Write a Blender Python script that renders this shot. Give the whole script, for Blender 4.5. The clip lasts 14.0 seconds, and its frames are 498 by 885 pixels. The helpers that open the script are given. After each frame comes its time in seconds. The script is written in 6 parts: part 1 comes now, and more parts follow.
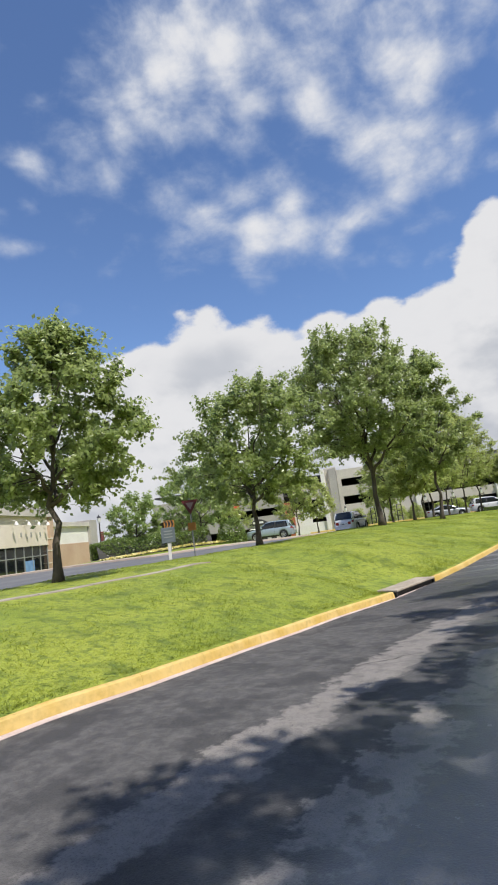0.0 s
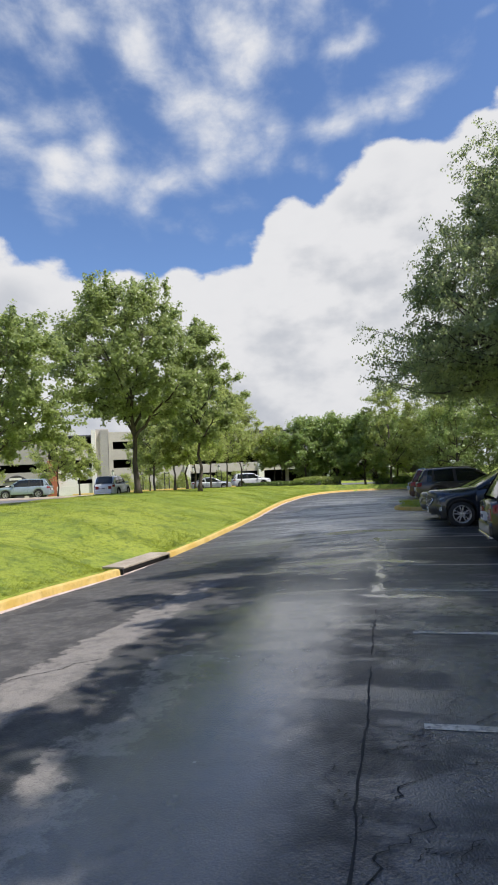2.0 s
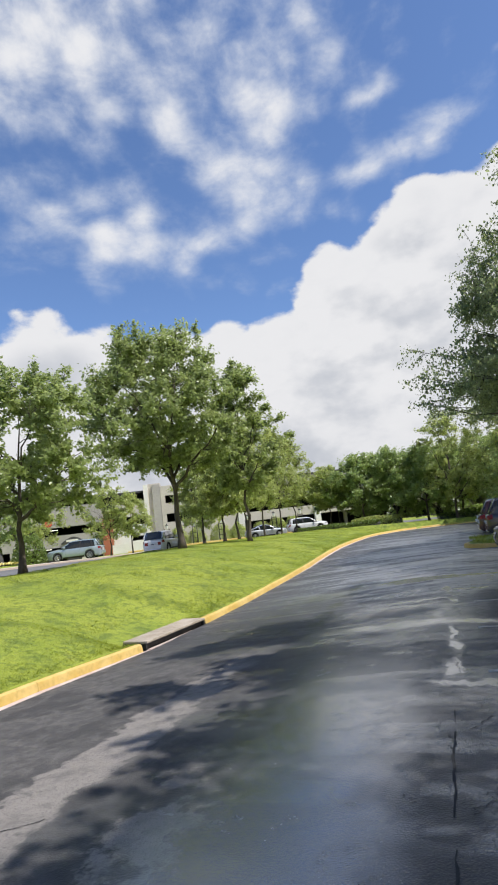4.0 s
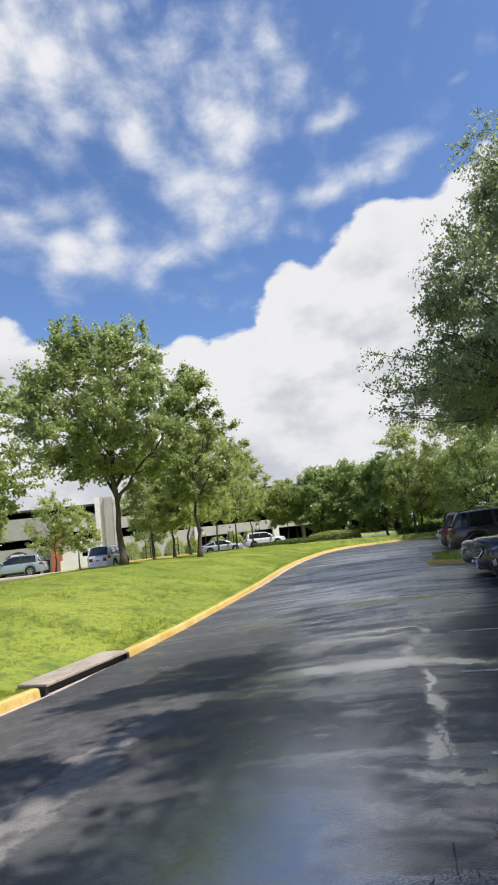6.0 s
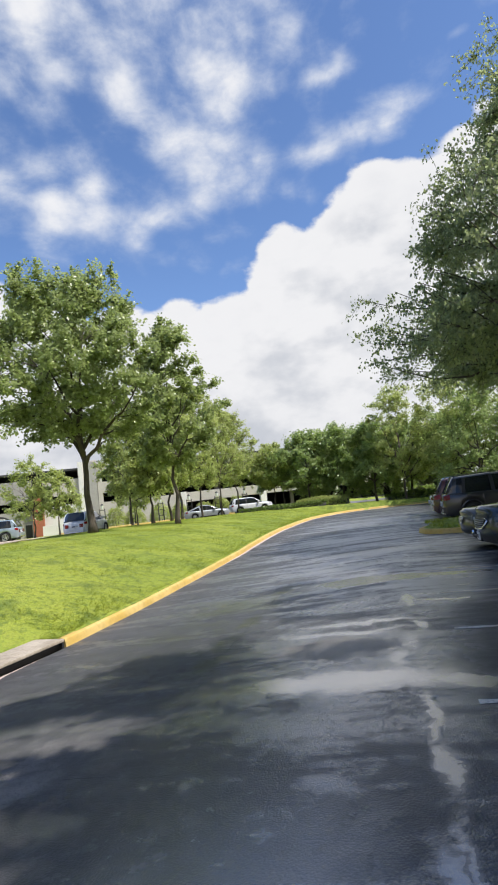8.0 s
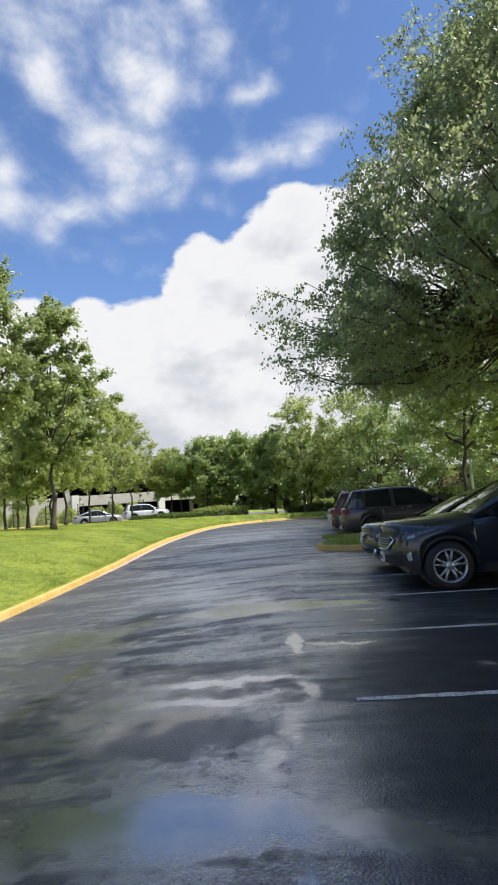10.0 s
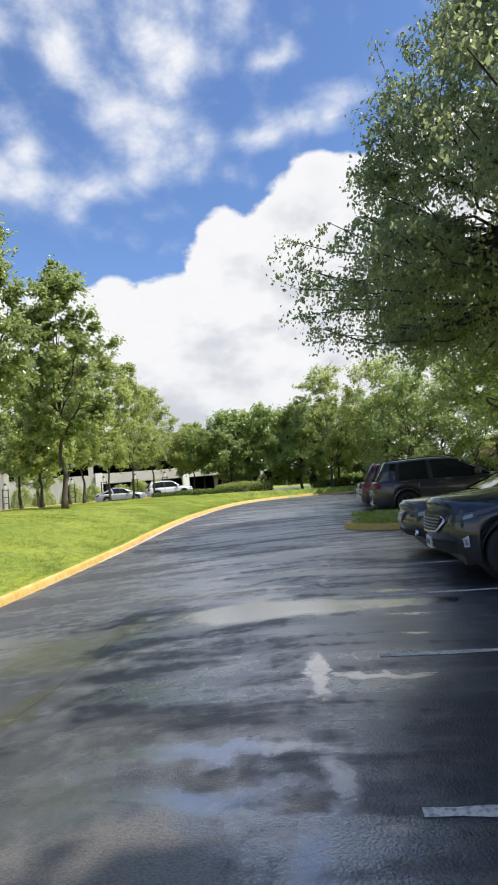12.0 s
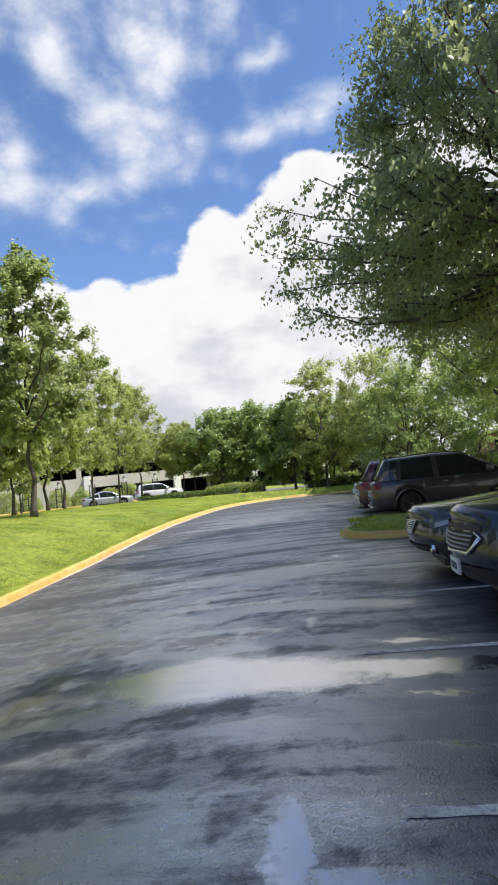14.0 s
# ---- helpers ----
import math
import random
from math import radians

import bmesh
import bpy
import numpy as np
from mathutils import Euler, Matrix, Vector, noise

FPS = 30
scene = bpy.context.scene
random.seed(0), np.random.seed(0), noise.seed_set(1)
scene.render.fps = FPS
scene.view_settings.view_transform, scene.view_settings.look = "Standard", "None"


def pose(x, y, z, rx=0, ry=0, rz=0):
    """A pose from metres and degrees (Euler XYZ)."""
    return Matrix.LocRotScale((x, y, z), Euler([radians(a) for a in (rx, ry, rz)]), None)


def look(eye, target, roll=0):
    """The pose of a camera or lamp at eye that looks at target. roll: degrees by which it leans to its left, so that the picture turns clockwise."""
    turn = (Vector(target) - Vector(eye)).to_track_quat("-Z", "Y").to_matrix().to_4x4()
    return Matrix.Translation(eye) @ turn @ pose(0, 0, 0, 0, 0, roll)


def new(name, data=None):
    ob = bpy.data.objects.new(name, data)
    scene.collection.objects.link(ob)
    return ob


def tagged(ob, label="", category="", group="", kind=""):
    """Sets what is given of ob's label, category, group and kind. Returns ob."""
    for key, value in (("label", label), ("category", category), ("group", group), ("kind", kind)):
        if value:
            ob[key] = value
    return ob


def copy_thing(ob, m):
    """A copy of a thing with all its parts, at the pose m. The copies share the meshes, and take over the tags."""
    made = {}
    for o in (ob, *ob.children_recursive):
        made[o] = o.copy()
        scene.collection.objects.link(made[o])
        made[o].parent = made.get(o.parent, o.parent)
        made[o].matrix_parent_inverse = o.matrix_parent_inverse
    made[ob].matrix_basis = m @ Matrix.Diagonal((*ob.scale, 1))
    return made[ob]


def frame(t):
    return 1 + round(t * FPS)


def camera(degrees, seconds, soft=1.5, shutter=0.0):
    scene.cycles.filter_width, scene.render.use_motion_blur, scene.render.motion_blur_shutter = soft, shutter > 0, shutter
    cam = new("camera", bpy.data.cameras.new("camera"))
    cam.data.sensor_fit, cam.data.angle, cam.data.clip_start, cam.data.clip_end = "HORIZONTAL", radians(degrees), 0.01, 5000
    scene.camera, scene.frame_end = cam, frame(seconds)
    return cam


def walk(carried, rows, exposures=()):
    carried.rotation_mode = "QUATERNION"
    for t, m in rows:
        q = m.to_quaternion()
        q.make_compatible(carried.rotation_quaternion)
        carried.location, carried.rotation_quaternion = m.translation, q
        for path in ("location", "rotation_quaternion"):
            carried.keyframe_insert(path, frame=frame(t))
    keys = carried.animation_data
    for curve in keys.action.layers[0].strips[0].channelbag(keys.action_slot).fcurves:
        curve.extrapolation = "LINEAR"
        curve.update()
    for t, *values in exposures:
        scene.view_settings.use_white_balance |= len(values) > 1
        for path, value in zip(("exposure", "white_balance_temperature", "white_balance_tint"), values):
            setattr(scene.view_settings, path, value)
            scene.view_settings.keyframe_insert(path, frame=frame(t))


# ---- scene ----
cam = camera(47.2, 14.0, soft=2.0)
METRES, EYE, TILT, LEAN, TURN = 14.2, 1.745, 8.6, 7.4, 36.0
ROWS = [
    (0.0, 0.0, 0.0, 0.0, -0.0, 0.0, -0.0),
    (0.5, 0.0146, 0.0218, -0.0018, -5.24, -0.39, -2.41),
    (1.0, 0.0379, 0.0491, -0.0042, -12.09, -1.8, -4.47),
    (1.5, 0.0614, 0.0764, -0.0046, -19.95, -0.19, -7.1),
    (2.0, 0.0837, 0.1007, -0.0042, -21.63, -2.04, -7.51),
    (2.5, 0.1025, 0.1297, -0.0081, -22.63, -1.86, -6.63),
    (3.0, 0.1219, 0.1558, -0.0079, -20.18, 2.39, -6.6),
    (3.5, 0.1451, 0.1818, -0.0068, -15.87, 1.9, -2.82),
    (6.0, 0.2368, 0.3355, -0.0256, -20.09, 3.74, -3.35),
    (6.5, 0.2563, 0.365, -0.0281, -20.96, 4.07, -3.71),
    (7.0, 0.274, 0.3938, -0.0325, -17.26, 0.91, -3.41),
    (7.5, 0.2939, 0.4273, -0.034, -22.02, 2.78, -3.77),
    (8.0, 0.3182, 0.4564, -0.0346, -21.0, 0.34, -3.55),
    (8.5, 0.3433, 0.4889, -0.0388, -25.64, 2.51, -4.6),
    (11.0, 0.4585, 0.6305, -0.051, -30.92, 0.13, -6.79),
    (11.5, 0.4782, 0.6542, -0.0517, -28.86, -1.16, -5.55),
    (12.0, 0.4957, 0.6859, -0.0583, -27.83, -0.57, -5.75),
    (12.5, 0.5175, 0.7144, -0.0591, -27.53, -1.1, -4.52),
    (13.0, 0.5418, 0.7464, -0.0621, -27.27, -1.07, -3.32),
    (13.5, 0.5655, 0.7787, -0.0633, -33.27, 0.61, -5.41),
    (14.0, 0.5869, 0.8017, -0.0635, -28.29, -0.5, -4.77),
]
walk(cam, [(t, pose(0, 0, EYE, TILT, LEAN, TURN) @ pose(METRES * x, METRES * y, METRES * z, 90 + pitch, roll, yaw)) for t, x, y, z, yaw, pitch, roll in ROWS],
     exposures=((0.0, -0.03, 6480, 10), (3.5, 0.04, 6480, 10), (8.5, 0.16, 6480, 10), (11.0, 0.22, 6480, 10), (14.0, 0.27, 6480, 10)))

# ---- sky, clouds and sun ----
SUN_AZ, SUN_EL = 100.0, 58.0   # degrees clockwise from +y, and above the horizon


def build_world():
    w = bpy.data.worlds.new("sky")
    w.use_nodes = True
    scene.world = w
    nt = w.node_tree
    nt.nodes.clear()

    def node(kind):
        return nt.nodes.new(kind)

    def put(sock, v):
        if hasattr(v, "is_output"):
            nt.links.new(v, sock)
        else:
            sock.default_value = v

    def m(op, a, b=0.0, c=0.0, clamp=False):
        n = node("ShaderNodeMath")
        n.operation, n.use_clamp = op, clamp
        for s, v in zip(n.inputs, (a, b, c)):
            put(s, v)
        return n.outputs[0]

    def smooth(x, lo, hi, a=0.0, b=1.0):
        n = node("ShaderNodeMapRange")
        n.interpolation_type = "SMOOTHSTEP"
        for s, v in zip(n.inputs, (x, lo, hi, a, b)):
            put(s, v)
        return n.outputs[0]

    def fbm(vec, scale, detail, rough=0.55, dist=0.0):
        n = node("ShaderNodeTexNoise")
        put(n.inputs["Vector"], vec)
        n.inputs["Scale"].default_value = scale
        n.inputs["Detail"].default_value = detail
        n.inputs["Roughness"].default_value = rough
        n.inputs["Distortion"].default_value = dist
        return n.outputs[0]

    def mix(f, a, b):
        n = node("ShaderNodeMix")
        n.data_type = "RGBA"
        put(n.inputs[0], f), put(n.inputs[6], a), put(n.inputs[7], b)
        return n.outputs[2]

    tc = node("ShaderNodeTexCoord").outputs["Generated"]
    sep = node("ShaderNodeSeparateXYZ")
    put(sep.inputs[0], tc)
    az = m("MULTIPLY", m("ARCTAN2", sep.outputs[0], sep.outputs[1]), 57.2958)
    el = m("MULTIPLY", m("ARCSINE", sep.outputs[2]), 57.2958)
    flat = node("ShaderNodeCombineXYZ")
    put(flat.inputs[0], m("MULTIPLY", az, 0.075))
    put(flat.inputs[1], m("MULTIPLY", el, 0.12))
    uv = flat.outputs[0]
    # billows at several sizes, about -0.5 .. 0.5
    bent = node("ShaderNodeVectorMath")
    bent.operation = "MULTIPLY_ADD"
    swirl = node("ShaderNodeTexNoise")
    put(swirl.inputs["Vector"], uv)
    swirl.inputs["Scale"].default_value, swirl.inputs["Detail"].default_value = 1.1, 3.0
    put(bent.inputs[0], swirl.outputs["Color"])
    bent.inputs[1].default_value = (0.22, 0.22, 0.0)
    put(bent.inputs[2], uv)
    wisp = bent.outputs[0]
    n1 = m("SUBTRACT", fbm(uv, 0.8, 4.0), 0.5)
    n2 = m("SUBTRACT", fbm(uv, 2.2, 7.0, 0.52), 0.5)
    n3 = m("SUBTRACT", fbm(wisp, 2.7, 8.0, 0.6, 0.15), 0.5)
    n4 = m("SUBTRACT", fbm(wisp, 5.5, 7.0, 0.58), 0.5)
    puffy = node("ShaderNodeTexVoronoi")
    puffy.feature = "SMOOTH_F1"
    put(puffy.inputs["Vector"], wisp)
    puffy.inputs["Scale"].default_value, puffy.inputs["Smoothness"].default_value = 3.2, 0.25
    billow = m("SUBTRACT", 0.4, puffy.outputs["Distance"])
    # the bank of cumulus above the horizon: its top edge by azimuth
    top = m("ADD", 20.2, smooth(az, -16.0, 1.0, 0.0, 10.4))
    top = m("ADD", top, smooth(az, -60.0, -43.0, -6.0, 0.0))
    for a, r, h in ((-37.0, 4.5, 2.2), (-9.4, 2.6, 2.2), (-4.4, 2.0, -2.0), (4.2, 1.6, -1.2), (-28.5, 3.0, -0.5)):
        d = m("DIVIDE", m("SUBTRACT", az, a), r)
        top = m("ADD", top, m("MULTIPLY", h, m("EXPONENT", m("MULTIPLY", -1.0, m("MULTIPLY", d, d)))))
    edge = m("ADD", m("SUBTRACT", top, el), m("ADD", m("MULTIPLY", billow, 3.4), m("ADD", m("MULTIPLY", n2, 2.6), m("MULTIPLY", n4, 2.6))))
    bank = smooth(edge, -0.35, 0.9)
    # loose clouds higher up: centre, half widths, strength, slope; the first is a thin veil between them
    puffs = ((-25.0, 35.0, 22.0, 10.0, .36, 0), (-33.0, 43.8, 8.0, 5.0, .95, 0), (-42.0, 41.0, 5.5, 4.5, .5, .3), (-46.0, 36.5, 4.5, 3.5, .42, 0), (-54.8, 35.6, 2.6, 1.2, .85, 0),
             (-56.0, 28.2, 2.6, 0.9, .8, .1), (-23.3, 38.2, 2.3, 2.6, .75, 0), (-13.2, 38.2, 3.8, 3.2, 1.0, 0), (-4.1, 40.8, 3.2, 2.6, .72, -.2), (-0.2, 37.0, 3.2, 0.8, .75, 0),
             (2.6, 32.4, 4.6, 1.9, 1.0, .18), (-3.4, 31.4, 3.0, 1.1, .55, .1), (-14.0, 32.0, 5.0, 2.8, .75, 0), (-19.6, 34.6, 2.6, 2.0, .4, -.3), (-29.5, 28.3, 6.5, 3.2, .75, 0),
             (-19.5, 28.0, 6.0, 1.3, .55, .12), (-15.0, 24.2, 3.0, 3.0, .32, 0), (-17.5, 45.2, 6.0, 4.0, .5, 0), (-9.0, 44.2, 5.0, 3.0, .45, 0), (-38.0, 30.5, 5.0, 2.6, .32, 0), (11.8, 36.8, 1.2, 0.4, .6, 0),
             (40.0, 36.0, 12.0, 6.0, .9, 0), (80.0, 30.0, 16.0, 8.0, .9, 0), (-110.0, 35.0, 20.0, 9.0, 1.0, 0), (150.0, 38.0, 26.0, 9.0, .9, 0), (-8.0, 62.0, 30.0, 8.0, .5, 0))
    total = 0.0
    for a, e, ra, re, s, slope in puffs:
        da = m("DIVIDE", m("SUBTRACT", az, a), ra)
        de = m("DIVIDE", m("SUBTRACT", m("SUBTRACT", el, e), m("MULTIPLY", da, ra * slope)), re)
        g = m("EXPONENT", m("MULTIPLY", -0.8, m("MULTIPLY_ADD", da, da, m("MULTIPLY", de, de))))
        total = m("MULTIPLY_ADD", g, s, total)
    body = m("ADD", total, m("ADD", m("MULTIPLY", n3, 1.2), m("ADD", m("MULTIPLY", n2, 0.5), m("ADD", m("MULTIPLY", n4, 0.6), m("MULTIPLY", billow, 0.7)))))
    puff = m("MULTIPLY", smooth(body, 0.12, 1.42), 0.96)
    # bright rims, grey bellies and billows
    deep = smooth(edge, 1.0, 7.0)
    belly = m("MULTIPLY", deep, smooth(m("ADD", n1, m("MULTIPLY", n2, 0.9)), -0.12, 0.22))
    low = smooth(el, 13.0, 2.0)
    shade = m("SUBTRACT", m("ADD", 1.0, m("MULTIPLY", n4, 0.25)), m("ADD", m("MULTIPLY", belly, 0.72), m("MULTIPLY", low, 0.12)), clamp=True)
    bank_col = mix(shade, (3.1, 3.3, 3.7, 1), (5.3, 5.3, 5.4, 1))
    puff_col = mix(smooth(body, 0.4, 1.5), (3.7, 4.15, 5.0, 1), (5.5, 5.5, 5.6, 1))
    sky = node("ShaderNodeTexSky")
    sky.sky_type, sky.sun_disc, sky.sun_elevation, sky.sun_rotation = "NISHITA", False, radians(SUN_EL), radians(SUN_AZ)
    sky.air_density, sky.dust_density, sky.ozone_density = 1.0, 0.3, 2.6
    tint = node("ShaderNodeMix")
    tint.data_type, tint.blend_type = "RGBA", "MULTIPLY"
    tint.inputs[0].default_value = 1.0
    put(tint.inputs[6], sky.outputs[0])
    tint.inputs[7].default_value = (0.82, 0.90, 1.06, 1)
    col = mix(puff, tint.outputs[2], puff_col)
    col = mix(bank, col, bank_col)
    bg = node("ShaderNodeBackground")
    put(bg.inputs[0], col)
    bg.inputs[1].default_value = 0.15
    out = node("ShaderNodeOutputWorld")
    nt.links.new(bg.outputs[0], out.inputs[0])


build_world()
sun = new("sun", bpy.data.lights.new("sun", "SUN"))
sun.data.energy, sun.data.angle, sun.data.color = 5.0, radians(0.53), (1.0, 0.955, 0.88)
_a, _e = radians(SUN_AZ), radians(SUN_EL)
sun.matrix_world = look((40 * math.sin(_a), 40 * math.cos(_a), 40), (40 * math.sin(_a) - math.sin(_a) * math.cos(_e), 40 * math.cos(_a) - math.cos(_a) * math.cos(_e), 40 - math.sin(_e)))

# ---- materials ----
class Nodes:
    """A short way to write a node material."""

    def __init__(self, name):
        self.mat = bpy.data.materials.new(name)
        self.mat.use_nodes = True
        self.nt = self.mat.node_tree
        self.bsdf = self.nt.nodes["Principled BSDF"]
        self.out = self.nt.nodes["Material Output"]

    def node(self, kind):
        return self.nt.nodes.new(kind)

    def put(self, sock, v):
        if hasattr(v, "is_output"):
            self.nt.links.new(v, sock)
        else:
            sock.default_value = v

    def m(self, op, a, b=0.0, c=0.0, clamp=False):
        n = self.node("ShaderNodeMath")
        n.operation, n.use_clamp = op, clamp
        for s, v in zip(n.inputs, (a, b, c)):
            self.put(s, v)
        return n.outputs[0]

    def smooth(self, x, lo, hi, a=0.0, b=1.0):
        n = self.node("ShaderNodeMapRange")
        n.interpolation_type = "SMOOTHSTEP"
        for s, v in zip(n.inputs, (x, lo, hi, a, b)):
            self.put(s, v)
        return n.outputs[0]

    def mix(self, f, a, b, blend="MIX"):
        n = self.node("ShaderNodeMix")
        n.data_type, n.blend_type = "RGBA", blend
        a, b = [(*v, 1) if isinstance(v, tuple) and len(v) == 3 else v for v in (a, b)]
        self.put(n.inputs[0], f), self.put(n.inputs[6], a), self.put(n.inputs[7], b)
        return n.outputs[2]

    def coord(self, kind="Object", scale=(1, 1, 1)):
        c = self.node("ShaderNodeTexCoord").outputs[kind]
        if scale == (1, 1, 1):
            return c
        n = self.node("ShaderNodeMapping")
        self.put(n.inputs[0], c)
        n.inputs["Scale"].default_value = scale
        return n.outputs[0]

    def noise(self, vec, scale, detail=4.0, rough=0.55, dist=0.0):
        n = self.node("ShaderNodeTexNoise")
        self.put(n.inputs["Vector"], vec)
        for k, v in (("Scale", scale), ("Detail", detail), ("Roughness", rough), ("Distortion", dist)):
            n.inputs[k].default_value = v
        return n.outputs[0]

    def cells(self, vec, scale, feature="F1"):
        n = self.node("ShaderNodeTexVoronoi")
        n.feature = feature
        self.put(n.inputs["Vector"], vec)
        n.inputs["Scale"].default_value = scale
        return n.outputs["Distance"]

    def bump(self, height, strength, distance):
        n = self.node("ShaderNodeBump")
        self.put(n.inputs["Height"], height)
        self.put(n.inputs["Strength"], strength)
        n.inputs["Distance"].default_value = distance
        self.nt.links.new(n.outputs[0], self.bsdf.inputs["Normal"])

    def set(self, **kw):
        for k, v in kw.items():
            v = (*v, 1) if isinstance(v, tuple) and len(v) == 3 else v
            self.put(self.bsdf.inputs[k.replace("_", " ")], v)
        return self.mat


def plain(name, a, b, scale=2.0, rough=0.7, fine=40.0, relief=0.15, dist=0.01, metal=0.0, grime=0.25, stretch=(1, 1, 1)):
    """A surface between two tones with stains, grain and fine relief."""
    n = Nodes(name)
    c = n.coord(scale=stretch)
    big, small = n.noise(c, scale, 5.0), n.noise(c, fine, 3.0)
    col = n.mix(n.smooth(big, 0.32, 0.68), a, b)
    col = n.mix(n.m("MULTIPLY", n.smooth(small, 0.42, 0.75), grime), col, tuple(0.45 * v for v in a))
    n.bump(n.m("ADD", small, n.m("MULTIPLY", big, 0.4)), relief, dist)
    return n.set(Base_Color=col, Roughness=n.m("MULTIPLY_ADD", big, 0.24, rough - 0.12), Metallic=metal)


def leaf_material(name, dark, light, yellow, trans=0.35):
    n = Nodes(name)
    rnd = n.node("ShaderNodeNewGeometry").outputs["Random Per Island"]
    big = n.noise(n.coord(), 0.55, 2.0)
    col = n.mix(n.m("MULTIPLY_ADD", rnd, 0.65, n.m("MULTIPLY", n.smooth(big, 0.3, 0.7), 0.35)), dark, light)
    col = n.mix(n.smooth(rnd, 0.8, 1.0), col, yellow)
    n.set(Base_Color=col, Roughness=0.3)
    n.bsdf.inputs["Specular IOR Level"].default_value = 0.7
    tr = n.node("ShaderNodeBsdfTranslucent")
    n.put(tr.inputs[0], n.mix(0.5, col, yellow))
    mx = n.node("ShaderNodeMixShader")
    mx.inputs[0].default_value = trans
    n.nt.links.new(n.bsdf.outputs[0], mx.inputs[1])
    n.nt.links.new(tr.outputs[0], mx.inputs[2])
    n.nt.links.new(mx.outputs[0], n.out.inputs[0])
    return n.mat


def asphalt_material():
    """Old asphalt after rain: drying grey by the kerb, dark and wet in the lane, with films of standing water in its dips."""
    n = Nodes("wet_asphalt")
    c = n.coord()
    sep = n.node("ShaderNodeSeparateXYZ")
    n.put(sep.inputs[0], c)
    x, y = sep.outputs[0], sep.outputs[1]

    def off(v, k):
        return n.m("MULTIPLY", n.m("SUBTRACT", v, 0.5), k)

    def add(*vs):
        t = vs[0]
        for v in vs[1:]:
            t = n.m("ADD", t, v)
        return t

    def mul(*vs):
        t = vs[0]
        for v in vs[1:]:
            t = n.m("MULTIPLY", t, v)
        return t

    def less(v, k=1.0):
        return n.m("MULTIPLY_ADD", v, -k, 1.0)

    patch = n.noise(n.coord(scale=(0.55, 1.0, 1.0)), 0.55, 5.0, 0.6)
    mid = n.noise(c, 1.6, 5.0, 0.6)
    warp = n.noise(c, 1.1, 4.0, 0.6, 0.4)
    cluster = n.noise(c, 6.0, 6.0, 0.68)
    fine = n.noise(c, 60.0, 3.0, 0.65)
    stones = n.cells(c, 70.0)
    pits = n.smooth(n.m("MULTIPLY_ADD", cluster, 0.5, n.noise(c, 75.0, 4.0, 0.75)), 0.80, 0.98)
    ripple = n.noise(n.coord(scale=(0.24, 1.0, 1.0)), 0.75, 6.0, 0.62, 0.5)
    ripple_fine = n.noise(n.coord(scale=(0.22, 1.0, 1.0)), 2.4, 5.0, 0.6, 0.4)
    # wetness: none by the kerb at the near end, full past the middle of the lane
    edge = add(x, off(patch, 3.0), off(cluster, 0.5))
    wet = n.smooth(edge, -3.2, -1.7)
    far = n.smooth(add(y, off(ripple, 6.0)), 11.0, 15.0)
    wet = n.m("MAXIMUM", wet, mul(far, n.smooth(edge, -6.2, -3.8, 0.4, 1.0)))
    # standing water: long dips across the lane, and the sunken joint between lane and bays
    pool_x = add(x, off(mid, 0.35), off(cluster, 0.22))
    pool_y = add(y, off(warp, 0.7), off(cluster, 0.22), mul(x, 0.12))
    pool = 0.0
    for px, py, rx, ry, k in ((-0.85, 18.5, 1.0, 0.42, 1.3), (0.5, 18.6, 0.75, 0.16, 1.15), (-0.19, 16.35, 0.085, 0.42, 1.1), (0.3, 16.3, 0.4, 0.06, 1.0),
                              (-0.75, 15.15, 0.75, 0.11, 0.95), (-0.1, 14.8, 0.09, 0.28, 0.85), (-0.2, 14.2, 0.10, 0.35, 0.62), (-1.0, 14.75, 0.9, 0.12, 0.85), (-0.3, 13.6, 0.12, 0.45, 0.6), (-0.85, 13.0, 1.0, 0.28, 1.0), (0.2, 12.95, 0.6, 0.14, 0.95),
                              (-0.12, 12.2, 0.05, 0.5, 0.9), (-0.06, 11.5, 0.09, 0.28, 1.0), (-0.05, 10.6, 0.05, 0.6, 0.7), (0.3, 9.95, 0.6, 0.09, 1.05), (-0.14, 10.4, 0.07, 0.3, 0.95), (-1.9, 18.0, 1.2, 0.08, 0.55), (-3.4, 17.6, 0.9, 0.35, 0.5),
                              (-0.9, 21.0, 1.6, 0.16, 0.6), (0.9, 20.6, 0.8, 0.10, 0.55), (-1.5, 23.6, 2.0, 0.2, 0.55), (0.7, 19.2, 0.32, 0.07, 1.0), (0.75, 18.1, 0.3, 0.04, 0.8), (0.66, 17.3, 0.16, 0.03, 0.8), (-0.16, 19.9, 0.05, 0.35, 0.6), (-0.13, 21.2, 0.05, 1.1, 0.55)):
        da, db = n.m("DIVIDE", n.m("SUBTRACT", pool_x, px), rx), n.m("DIVIDE", n.m("SUBTRACT", pool_y, py), ry)
        q = n.m("MULTIPLY_ADD", da, da, n.m("MULTIPLY", db, db))
        pool = n.m("MAXIMUM", pool, n.m("MULTIPLY", n.m("EXPONENT", n.m("MULTIPLY", q, -0.7)), k))
    ragged = add(pool, off(n.noise(c, 22.0, 6.0, 0.75), 0.6), off(cluster, 0.3))
    film = n.m("MULTIPLY_ADD", n.smooth(ragged, 0.38, 0.84), 0.6, n.m("MULTIPLY", n.smooth(ragged, 0.05, 0.55), 0.4))
